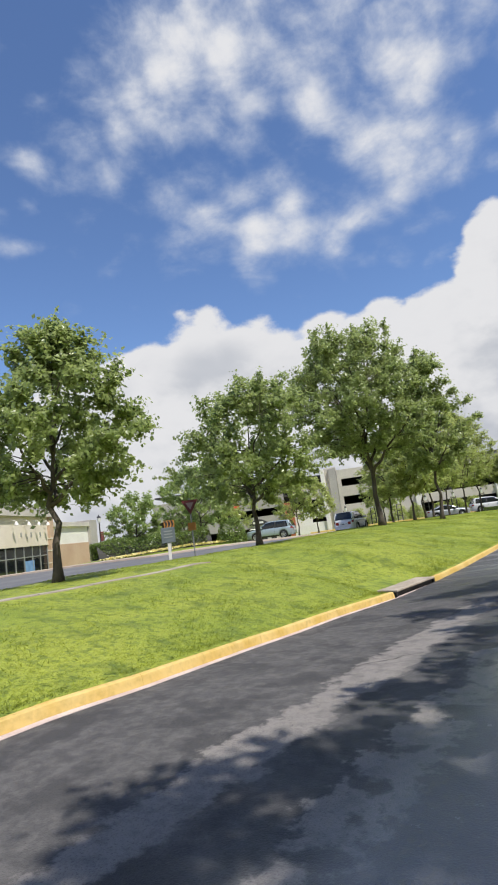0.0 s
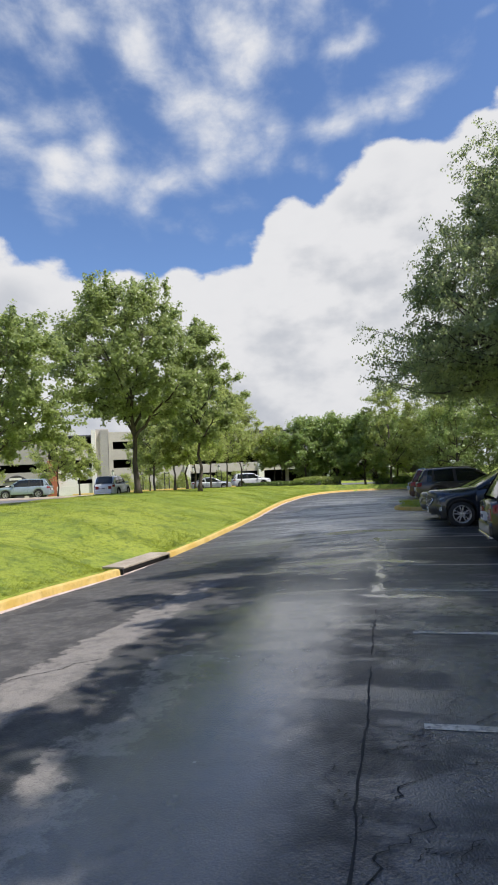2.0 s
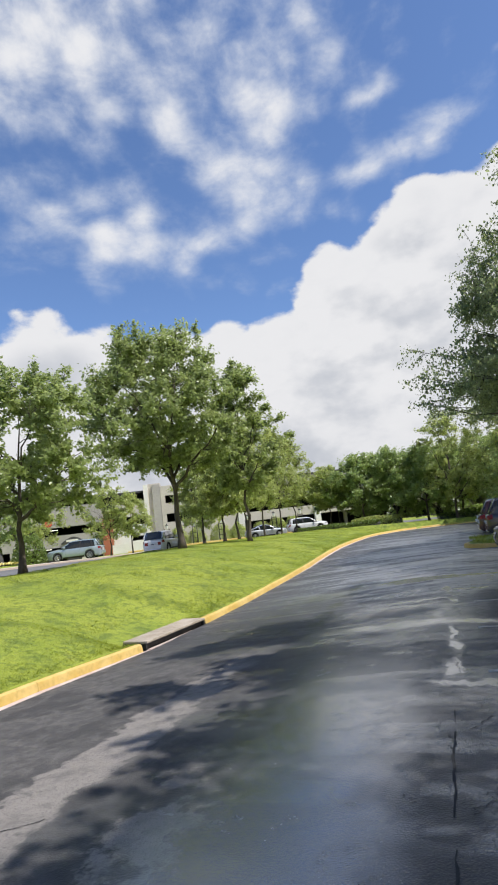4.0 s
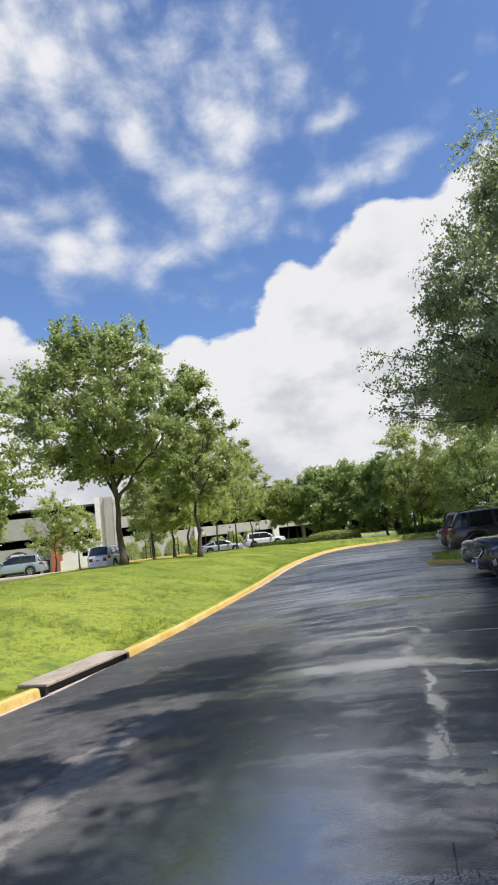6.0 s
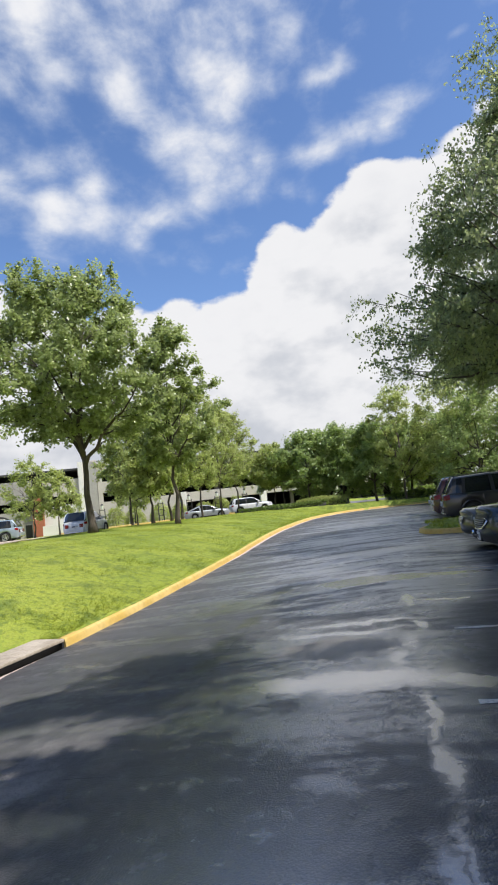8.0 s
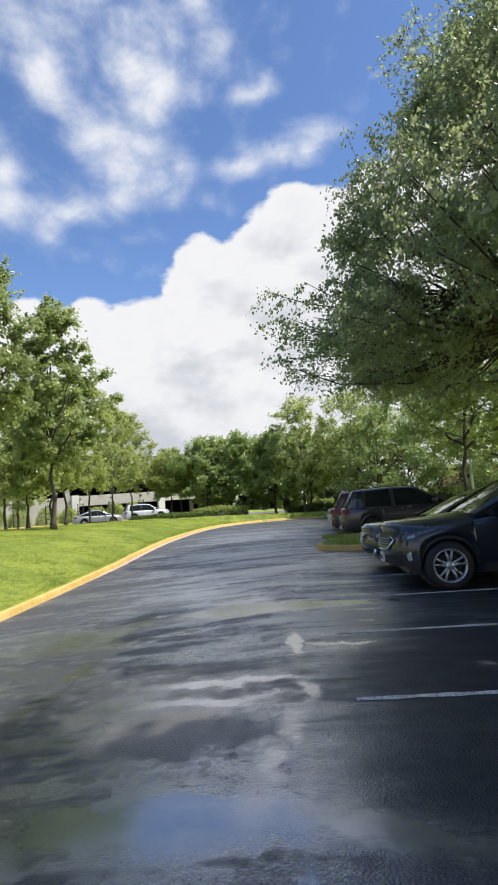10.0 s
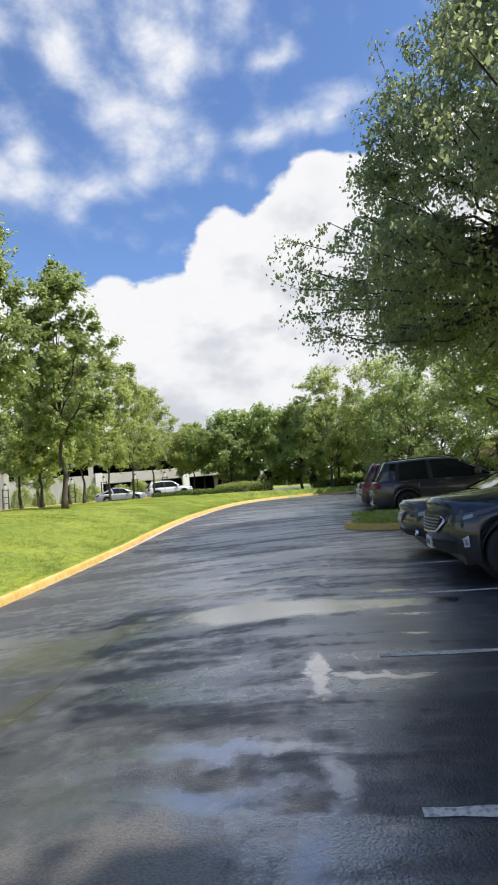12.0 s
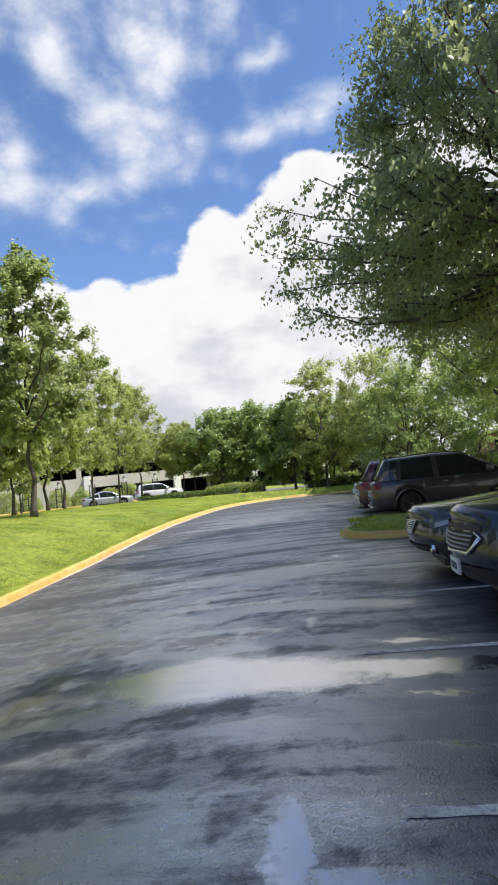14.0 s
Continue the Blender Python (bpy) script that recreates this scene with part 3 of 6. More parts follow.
def build_ground():
    us = [-700, -300, -120, -60, -45, -30, -20, -14, -10, -8.45, -8.4, -8.3, 0.0, 0.1, 0.17, 0.3] + list(np.arange(0.6, 22.1, 0.5)) + [24, 27, 30, 34, 38, 43, 50, 60, 75, 100, 140, 200, 320, 600]
    ys = [-600, -250, -100, -50, -25, -10, -5] + sorted([*np.arange(-2, 53.1, 0.6), 13.97, 14.02, 16.14, 16.18]) + [53.5, 53.8, 54.0, 54.2, 54.35, 54.5, 54.65, 54.85, 55.4, 56.5, 58, 60, 65, 70, 76, 84, 95, 110, 140, 200, 320, 700]
    rows = []
    for y in ys:
        row = []
        for u in us:
            x = (kerb_x(y) if y < LOT_END + 0.01 else -5.0) - u if u > -0.1 else -u
            inside = (y < LOT_END + 0.01 and x < 8.41 and u < 0.1) or (u > -0.1 and u < 0.4 and INLET[0] < y < INLET[1])
            row.append((x, y, -0.9 if inside else land(x, y)))
        rows.append(row)
    ob = mesh_part("ground", grid_mesh("ground", rows), GRASS, None, smooth=True)
    tagged(ob, "mown grass bank rising from the kerb and open ground beyond", "ground", kind="structure")


def build_lot():
    ys = list(np.arange(-40, LOT_END, 0.6)) + [53.8, 54.1, 54.35, 54.5, 54.65, LOT_END]
    ys = sorted(set(round(float(y), 3) for y in ys))
    rows = []
    for y in ys:
        a = min(kerb_x(y) + 0.02, 8.2)
        cut = [a + (-0.3 - a) * f for f in np.linspace(0, 1, 9)] + list(np.linspace(0.6, 8.3, 6)) if a < -0.4 else [a + (8.3 - a) * f for f in np.linspace(0, 1, 15)]
        rows.append([(float(x), y, floor_z(float(x), y)) for x in cut])
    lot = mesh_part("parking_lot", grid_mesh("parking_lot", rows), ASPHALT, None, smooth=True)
    tagged(lot, "old dark asphalt lane and parking bays, wet after rain", "road", kind="structure")
    return lot


def path_at(pts, step):
    """Points at even steps along a line of points, each with its direction."""
    pts = [Vector(p) for p in pts]
    out, carry = [], 0.0
    for a, b in zip(pts, pts[1:]):
        d = (b - a).length
        s = carry
        while s < d:
            out.append((a + (b - a) * (s / d), (b - a).normalized()))
            s += step
        carry = s - d
    return out


def sweep(name, stations, profile, height):
    """A closed bar with a profile of (offset to the left, height), along stations of (point, direction)."""
    rows = []
    for p, d in stations:
        left = Vector((-d.y, d.x))
        rows.append([(p.x + left.x * o, p.y + left.y * o, height(p.x, p.y) + z) for o, z in profile])
    me = grid_mesh(name, rows, closed=True)
    bm = bmesh.new()
    bm.from_mesh(me)
    bm.verts.ensure_lookup_table()
    k = len(profile)
    bm.faces.new([bm.verts[i] for i in range(k)][::-1])
    bm.faces.new([bm.verts[len(bm.verts) - k + i] for i in range(k)])
    bmesh.ops.recalc_face_normals(bm, faces=bm.faces)
    bm.to_mesh(me)
    bm.free()
    return me


KERB_PROFILE = ((0.0, -0.15), (0.0, 0.02), (0.012, 0.10), (0.022, 0.135), (0.045, 0.152), (0.09, 0.158), (0.15, 0.155), (0.165, 0.14), (0.165, -0.15))


def build_kerb():
    line = [(kerb_x(y), y) for y in [float(v) for v in np.arange(-12, LOT_END - 0.1, 0.1)]]
    st = path_at([(x, y, 0) for x, y in line], 0.12)
    kerb = thing("kerb", pose(0, 0, 0), "cast concrete kerb painted worn yellow along the lawn", "kerb", kind="structure")
    run, bare = [], 0

    def flush(run, bare):
        if len(run) > 2:
            painted = run[0][0].x < -2.3
            mesh_part("kerb_stone", sweep("kerb_stone", run, KERB_PROFILE, lambda x, y: lot_z(y) - fall(y)), YELLOW if painted or bare % 3 == 0 else CONCRETE, kerb)

    for p, d in st:
        if p.x > 12:
            break
        gap = INLET[0] - 0.05 < p.y < INLET[1] + 0.05
        if gap or len(run) > 24:
            flush(run, bare)
            bare += 1
            run = [] if gap else [(run[-1][0] + d * 0.006, d), (p, d)]
        elif not gap:
            run.append((p, d))
    flush(run, bare)
    gut = sweep("gutter_edge", [s for s in st if s[0].x < 8][::3], ((-0.11, -0.05), (-0.11, 0.004), (-0.05, 0.009), (0.0, 0.012), (0.0, -0.05)), lambda x, y: lot_z(y) - fall(y))
    mesh_part("gutter_edge", gut, PALE_KERB, kerb, "pale pinkish concrete strip at the foot of the kerb")
    # right-hand kerb behind the bays
    st = path_at([(8.3, -30, 0), (8.3, 54.4, 0)], 3.0)
    right = thing("kerb", pose(0, 0, 0), "concrete kerb behind the parking bays", "kerb", kind="structure")
    for (p, d), (q, _) in zip(st, st[1:]):
        mesh_part("kerb_stone", sweep("kerb_stone", [(p, -d), (p.lerp(q, 0.995), -d)], KERB_PROFILE, lambda x, y: lot_z(y)), CONCRETE, right)


def build_inlet():
    y0, y1 = INLET
    xa, xb = kerb_x(y0), kerb_x(y1)
    yaw = math.degrees(math.atan2(-(xb - xa), y1 - y0))
    inlet = thing("storm_drain", pose((xa + xb) / 2, (y0 + y1) / 2, -(fall(y0) + fall(y1)) / 2, 0, 0, yaw), "concrete storm drain inlet with an open throat under its slab", "drain")
    h = (y1 - y0) / 2
    bm = boxed((-0.56, -h - 0.04, 0.128), (0.02, h + 0.04, 0.178), 0.015)
    part("slab", bm, INLET_SLAB, inlet, "weathered concrete top slab with a chipped edge")
    bm = boxed((-0.5, -0.3, 0.174), (-0.12, 0.3, 0.182), 0.004)
    part("manhole_cover", bm, INLET_SLAB, inlet)
    # near-black plate close behind the opening stands for the dark of the hollow
    bm = bmesh.new()
    box(bm, (-0.085, -h, -0.4), (-0.062, h, 0.127))
    box(bm, (-0.85, -h - 0.05, -0.75), (0.0, -h, 0.114))
    box(bm, (-0.85, h, -0.75), (0.0, h + 0.05, 0.114))
    part("throat", bm, DARK_METAL, inlet, "dark plates standing for the shade in the throat")
    bm = boxed((-0.02, -h, -0.2), (0.06, h, 0.012))
    part("sill", bm, PALE_KERB, inlet)
    bm = boxed((-0.84, -h, -0.75), (-0.02, h, -0.7))
    part("floor_slab", bm, DARK_METAL, inlet)


def build_lines():
    for k, y in enumerate((5.93, 8.18, 10.3, 12.45, 14.6, 16.68, 18.86, 20.95, 23.1)):
        n = 36
        rng = random.Random(k + 5)
        a, b, tilt = 0.25 + rng.uniform(-0.05, 0.08), 5.4, 0.02
        rows = []
        for i in range(n + 1):
            x = a + (b - a) * i / n
            w = 0.042 + rng.uniform(-0.013, 0.004)
            rows.append([(x, y + tilt * (x - a) - w, lot_z(y) + 0.004), (x, y + tilt * (x - a) + w, lot_z(y) + 0.004)])
        ob = mesh_part("bay_line", grid_mesh("bay_line", rows), WHITE_LINE)
        tagged(ob, "worn white painted line between two parking bays", "road marking", "bay lines", "structure")
    # the joint between the lane and the bays
    rng = random.Random(3)
    joint = thing("pavement_joint", pose(0, 0, 0), "broken dark joint between lane and bays", "crack", kind="structure")
    run = []
    for i in range(300):
        y = 1.0 + i * 0.08
        x = -0.10 + 0.03 * noise.noise((y * 0.35, 3.3, 0)) + 0.014 * noise.noise((y * 2.7, 1.3, 0)) + 0.016 * noise.noise((y * 9, 1.3, 0))
        w = 0.009 * (noise.noise((y * 1.3, 9.0, 0)) + 0.8) + rng.uniform(-0.003, 0.004)
        if y > 9.2:
            w = 0.0
        if w > 0.002:
            run.append([(x - w, y, lot_z(y) + 0.003), (x + w * 0.7, y, lot_z(y) + 0.003)])
        if w <= 0.002 or i == 299:
            if len(run) > 2:
                mesh_part("joint_gap", grid_mesh("joint_gap", run), SEAL, joint)
            run = []
    net = random.Random(12)
    short = []
    for _ in range(26):
        x, y, a = net.uniform(-0.15, 0.75), net.uniform(2.6, 10.5), net.choice((0.1, 1.4, 1.8, 2.6)) + net.uniform(-0.4, 0.4)
        d = net.uniform(0.25, 0.7)
        short.append((x, y, x + d * math.cos(a), y + d * math.sin(a), 0.0075))
    for x0, y0, x1, y1, w in short + [(-3.6, 6.2, -2.9, 7.3, .012), (-2.7, 11.55, -0.25, 11.5, .008), (-2.35, 13.1, -2.5, 20.2, .006), (0.2, 5.4, 1.7, 5.6, .012), (-4.4, 6.6, -3.2, 6.3, .012), (-0.1, 4.4, 0.3, 5.4, .01)]:
        rows = []
        for i in range(31):
            t = i / 30
            x, y = x0 + (x1 - x0) * t, y0 + (y1 - y0) * t
            x += (0.3 if w > 0.008 else 0.1) * noise.noise((t * 3, x0, y0)) + 0.07 * noise.noise((t * 15, x0, y0))
            y += 0.10 * noise.noise((t * 4, y0, x0))
            ww = w * (0.15 + 0.8 * abs(noise.noise((t * 9, x1, y1))))
            rows.append([(x - ww, y + ww * 0.4, floor_z(x, y) + 0.004), (x + ww, y - ww * 0.4, floor_z(x, y) + 0.004)])
        ob = mesh_part("crack", grid_mesh("crack", rows), SEAL)
        tagged(ob, "thin wandering crack in the asphalt", "crack", "asphalt cracks", "structure")


def build_island():
    isl = thing("traffic_island", pose(0, 0, lot_z(27.5)), "grassy island with a yellow painted kerb between bays", "traffic island", kind="structure")
    pts = [(8.2, 26.0), (1.9, 26.05), (1.0, 26.3), (0.5, 26.8), (0.35, 27.4), (0.5, 28.0), (1.0, 28.5), (1.9, 28.75), (8.2, 28.8)]
    st = path_at([(x, y, 0) for x, y in pts], 0.15)
    for i in range(0, len(st) - 1, 12):
        run = st[i:i + 13]
        if len(run) > 1:
            flip = [(p, -d) for p, d in run]
            mesh_part("kerb_stone", sweep("kerb_stone", flip, KERB_PROFILE, lambda x, y: 0.0), YELLOW, isl)
    bm = bmesh.new()
    n = len(st)
    ring = []
    for k, (f, z) in enumerate(((0.0, 0.12), (0.12, 0.2), (0.35, 0.3), (0.7, 0.36), (1.0, 0.38))):
        row = []
        for p, d in st:
            q = Vector((max(p.x, 1.7), 27.4, 0))
            e = Vector((p.x + d.y * 0.12, p.y - d.x * 0.12, 0))
            e = e.lerp(q, f)
            row.append(bm.verts.new((e.x, e.y, z + 0.03 * noise.noise((e.x * 2, e.y * 2, 0)))))
        ring.append(row)
    for a, b in zip(ring, ring[1:]):
        for i in range(n - 1):
            bm.faces.new((a[i], a[i + 1], b[i + 1], b[i]))
    bmesh.ops.recalc_face_normals(bm, faces=bm.faces)
    part("turf", bm, GRASS, isl, "", True)
    rng = np.random.default_rng(31)
    bm = bmesh.new()
    for _ in range(5000):
        x, y = rng.uniform(0.5, 8.0), rng.uniform(26.2, 28.65)
        if x < 1.8 and math.hypot(x - 1.75, y - 27.4) > 1.2:
            continue
        z = 0.16 + 0.2 * (1 - abs(y - 27.4) / 1.3)
        a, h, l = rng.uniform(0, 6.28), rng.uniform(0.04, 0.12), rng.normal(size=2) * 0.05
        w = Vector((math.cos(a), math.sin(a), 0)) * 0.012
        p = Vector((x, y, z - 0.03))
        bm.faces.new([bm.verts.new(v) for v in (p - w, p + w, p + Vector((l[0], l[1], h + 0.03)))])
    tagged(part("grass_tufts", bm, BLADES, isl), kind="stuff")


def far_edge(y):
    return float(np.interp(y, (-30, 8, 25, 30, 37, 43, 56), (-75, -62, -42, -31, -29, -26.5, -26)))


def build_streets():
    rows = []
    for y in np.arange(-30, 56.1, 1.0):
        y = float(y)
        a, b = far_edge(y), -18.4
        rows.append([(a + (b - a) * f, y, land(a + (b - a) * f, y) + 0.04) for f in np.linspace(0, 1, 24)])
    ob = mesh_part("street", grid_mesh("street", rows), OLD_ROAD, None, smooth=True)
    tagged(ob, "grey asphalt street beyond the grass bank", "road", kind="structure")
    st = path_at([(-50, 49, 0), (-27, 62.5, 0), (-12, 70.5, 0), (6, 79.3, 0), (30, 91, 0)], 2.0)
    rows = [[(p.x - d.y * o, p.y + d.x * o, land(p.x - d.y * o, p.y + d.x * o) + 0.05) for o in (-3.4, -1, 1, 3.4)] for p, d in st]
    ob = mesh_part("street", grid_mesh("street", rows), OLD_ROAD, None, smooth=True)
    tagged(ob, "grey asphalt road along the parking garage", "road", kind="structure")
    line = [(far_edge(float(y)), float(y), 0) for y in np.arange(6, 56, 1.0)]
    st = path_at(line, 0.5)
    walk_way = thing("pavement", pose(0, 0, 0), "pale pinkish concrete pavement along the street", "pavement", kind="structure")
    for i in range(0, len(st) - 1, 6):
        run = st[i:i + 7]
        if len(run) > 1:
            mesh_part("paving_slab", sweep("paving_slab", run, ((0, -0.1), (0, 0.15), (0.03, 0.17), (1.45, 0.17), (1.5, 0.15), (1.5, -0.1)), land), SIDEWALK, walk_way)
    st = path_at([(-11.55, -6, 0), (-11.4, 6, 0), (-11.5, 10, 0), (-11.6, 13.6, 0)], 1.5)
    footpath = thing("footpath", pose(0, 0, 0), "narrow pale concrete footpath on the grass bank", "pavement", kind="structure")
    for (p, d), (q, _) in zip(st, st[1:]):
        run = [(p.lerp(q, f), d) for f in (0, 0.33, 0.66, 0.985)]
        mesh_part("paving_slab", sweep("paving_slab", run, ((-0.22, -0.1), (-0.22, 0.0), (-0.19, 0.008), (0.19, 0.008), (0.22, 0.0), (0.22, -0.1)), land), CONCRETE, footpath)


build_ground()
build_lot()
build_kerb()
build_inlet()
build_lines()
build_island()
build_streets()

# ---- the parking garage ----
GARAGE = Matrix.Translation((-37.0, 77.0, 0.0)) @ Matrix.Rotation(radians(26), 4, "Z")   # x along its front, -y towards the lot


def build_garage():
    g = thing("parking_garage", GARAGE, "pale precast concrete parking garage with dark open decks", "building")

    def slab(name, lo, hi, mat, label="", bevel=0.02):
        return part(name, boxed(lo, hi, bevel), mat, g, label)

    # stair tower and three-storey block
    slab("tower", (-3.85, -0.4, -1), (-3.25, 5, 9.0), WHITE_WALL)
    slab("tower", (-3.25, 0.3, -1), (-1.5, 6, 9.1), PRECAST)
    slab("tower", (-2.65, -0.1, -1), (-1.55, 0.3, 8.9), PRECAST_DARK)
    for z0, z1 in ((-1, 3.4), (4.6, 6.1), (7.2, 8.6)):
        slab("spandrel", (-1.5, 0, z0), (9.0, 0.35, z1), PRECAST)
    for x in (-1.5, 8.4):
        for z0, z1 in ((3.4, 4.6), (6.1, 7.2)):
            slab("pier", (x, 0, z0), (x + 0.6, 0.35, z1), PRECAST)
    for x in (3.7,):
        for z0, z1 in ((3.4, 4.6), (6.1, 7.2)):
            slab("column", (x, 0.9, z0), (x + 0.5, 1.4, z1), PRECAST_DARK)
    # the long low front with its two white posts
    slab("spandrel", (9.0, 0, 2.2), (52, 0.35, 3.5), PRECAST)
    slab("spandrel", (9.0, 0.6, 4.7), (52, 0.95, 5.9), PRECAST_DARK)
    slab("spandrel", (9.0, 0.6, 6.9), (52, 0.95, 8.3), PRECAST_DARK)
    for x in (9.2, 20.3, 30.8, 41.5):
        slab("post", (x, -0.45, -1), (x + 0.85, 0.4, 3.6), WHITE_WALL)
    for x in (14.5, 25.5, 36.0):
        slab("post", (x, 3.0, -1), (x + 0.5, 3.5, 7), PRECAST_DARK)
    # left: brick pier, white wall, entrance
    slab("brick_pier", (-9.8, -0.7, -1), (-8.45, 2.0, 4.8), BRICK, "red brick corner pier")
    for lo, hi in (((-8.45, 0, 2.0), (-3.85, 0.35, 3.6)), ((-8.45, 0, -1), (-5.9, 0.35, 2.0)), ((-5.9, 0, -1), (-3.85, 0.35, 1.4)), ((-8.45, 0, 4.75), (-3.85, 0.35, 6.9))):
        slab("wall_panel", lo, hi, WHITE_WALL if hi[2] < 5 else PRECAST)
    slab("wall_panel", (-8.4, -2.6, -1), (-4.2, -2.4, 1.15), WHITE_WALL, "low white screen wall")
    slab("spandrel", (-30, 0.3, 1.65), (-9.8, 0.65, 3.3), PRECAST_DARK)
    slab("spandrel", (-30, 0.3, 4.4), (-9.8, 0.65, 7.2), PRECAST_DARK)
    slab("wall_panel", (-13.0, 0.3, -1), (-9.8, 0.65, 1.65), PRECAST)
    slab("door", (-12.4, 0.24, -0.2), (-11.6, 0.33, 1.5), DARK_METAL, "dark steel door")
    slab("door", (-10.9, 0.24, -0.2), (-10.1, 0.33, 1.5), DARK_METAL, "dark steel door")
    slab("pier", (-22.5, 0.3, -1), (-21.7, 0.9, 1.65), PRECAST_DARK)
    bm = bmesh.new()
    n = 14
    top = [(-15.6 + 3.2 * i / n, 0.18, 2.2 + 0.75 * math.sin(math.pi * i / n)) for i in range(n + 1)]
    vs = [bm.verts.new(p) for p in top] + [bm.verts.new((x, 0.18, 2.05)) for x, _, _ in top[::-1]]
    f = bm.faces.new(vs)
    ext = bmesh.ops.extrude_face_region(bm, geom=[f])["geom"]
    bmesh.ops.translate(bm, verts=[v for v in ext if hasattr(v, "co")], vec=(0, 0.12, 0))
    sign = part("sign_board", bm, DARK_INSIDE, g, "dark arched sign board over the entrance")
    part("sign_bar", boxed((-14.9, 0.14, 2.3), (-13.3, 0.19, 2.6)), WHITE_WALL, sign, "pale unreadable lettering bar")
    bm = bmesh.new()
    lathe(bm, ((0.0, 0.0), (0.0, 0.55), (0.12, 0.55), (0.12, 0.0)), "y", 20, (-17.2, 0.12, 5.1))
    part("round_sign", bm, plain("orange_red_sign", (0.62, 0.12, 0.05), (0.7, 0.16, 0.07), 2.0), g, "round orange-red sign")
    # decks and back, their near-black colour standing for the gloom inside, and ceiling lights
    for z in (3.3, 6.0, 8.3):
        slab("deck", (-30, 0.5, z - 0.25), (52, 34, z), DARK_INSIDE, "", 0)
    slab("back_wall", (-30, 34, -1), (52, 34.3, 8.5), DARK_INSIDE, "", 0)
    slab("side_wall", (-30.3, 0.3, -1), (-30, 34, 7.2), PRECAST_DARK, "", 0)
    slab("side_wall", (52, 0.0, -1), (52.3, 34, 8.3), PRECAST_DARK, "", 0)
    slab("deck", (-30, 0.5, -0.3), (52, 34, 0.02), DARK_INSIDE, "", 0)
    lamp = Nodes("garage_lamp")
    lamp.set(Base_Color=(0.8, 0.8, 0.7), Emission_Color=(1.0, 0.95, 0.8), Emission_Strength=2.0)
    for x, y, z in ((-19, 4, 1.55), (-16.5, 6, 1.55), (-14.6, 4, 1.55), (-17.8, 3, 4.2), (13, 4, 3.0), (23.5, 4, 3.0), (24.5, 7, 3.0), (34, 5, 3.0)):
        slab("ceiling_lamp", (x, y, z - 0.08), (x + 1.2, y + 0.15, z), lamp.mat, "", 0)


def build_shop():
    m = Matrix.Translation((-46.0, 28.2, 0.0)) @ Matrix.Rotation(math.atan2(0.84, -0.54), 4, "Z")   # x along the front, away from the lot; its -y faces out
    s = thing("shop", m @ Matrix.Scale(1, 4), "low cream stucco shop with dark glass front", "building")

    def blk(name, lo, hi, mat, label="", parent=None, bevel=0.02):
        return part(name, boxed(lo, hi, bevel), mat, parent or s, label)

    f = 0.0
    blk("wall", (-16, f, 2.75), (8.3, f + 0.5, 5.5), CREAM)
    blk("cornice", (-16, f - 0.35, 5.5), (9.4, f + 0.6, 6.05), PRECAST)
    blk("cornice", (-16, f - 0.2, 6.05), (9.3, f + 0.6, 6.45), PRECAST_DARK)
    blk("pilaster", (8.3, f - 0.25, -0.8), (9.3, f + 0.7, 5.5), TAN)
    for z in (0.9, 2.1, 3.3):
        blk("band", (8.25, f - 0.29, z), (9.35, f + 0.7, z + 0.12), CREAM)
    glass = Nodes("shop_glass")
    glass.set(Base_Color=(0.02, 0.025, 0.028), Roughness=0.05, Transmission_Weight=0.35)
    win = blk("shop_window", (-16, f + 0.16, -0.4), (8.3, f + 0.2, 2.75), glass.mat, "dark glazed shop front", None, 0)
    for i in range(14):
        x = 8.2 - i * 1.75
        blk("mullion", (x - 0.05, f + 0.08, -0.4), (x + 0.05, f + 0.22, 2.75), STEEL, "", win)
    for z in (-0.38, 1.75):
        blk("transom", (-16, f + 0.09, z), (8.3, f + 0.21, z + 0.09), STEEL, "", win)
    blk("poster", (2.9, f + 0.10, -0.1), (5.0, f + 0.14, 1.45), plain("blue_poster", (0.12, 0.24, 0.5), (0.2, 0.36, 0.62), 1.5), "pale blue poster in the window")
    for x in (0.5, 3.0, 5.2, 7.3):
        bm = bmesh.new()
        tube(bm, ((x, f, 5.05), (x, f - 0.35, 5.1), (x, f - 0.5, 4.95)), 0.03, 6)
        lathe(bm, ((4.65, 0.2), (4.8, 0.16), (4.98, 0.05)), "z", 12, (x, f - 0.5, 0))
        part("gooseneck_lamp", bm, WHITE_WALL, s)
    for x in (2.2, 4.3, 6.3):
        blk("sign_letter", (x, f - 0.06, 3.65), (x + 0.16, f - 0.001, 4.05), STEEL, "", None, 0)
    # lower wing
    blk("wing_wall", (9.3, f + 0.6, 2.7), (22, f + 9, 4.6), WHITE_WALL)
    blk("wing_wall", (9.3, f + 0.55, -0.8), (22, f + 9, 2.7), TAN)
    blk("cornice", (9.2, f + 0.3, 4.6), (22.3, f + 9, 5.1), PRECAST)
    blk("side_wall", (22, f + 0.2, -0.8), (24.5, f + 12, 5.4), PRECAST_DARK)
    blk("wall", (-16, f + 0.5, -0.8), (9.2, f + 18, 5.6), CREAM)
    blk("back_block", (10, f + 18, 0), (45, f + 26, 7.6), CREAM)


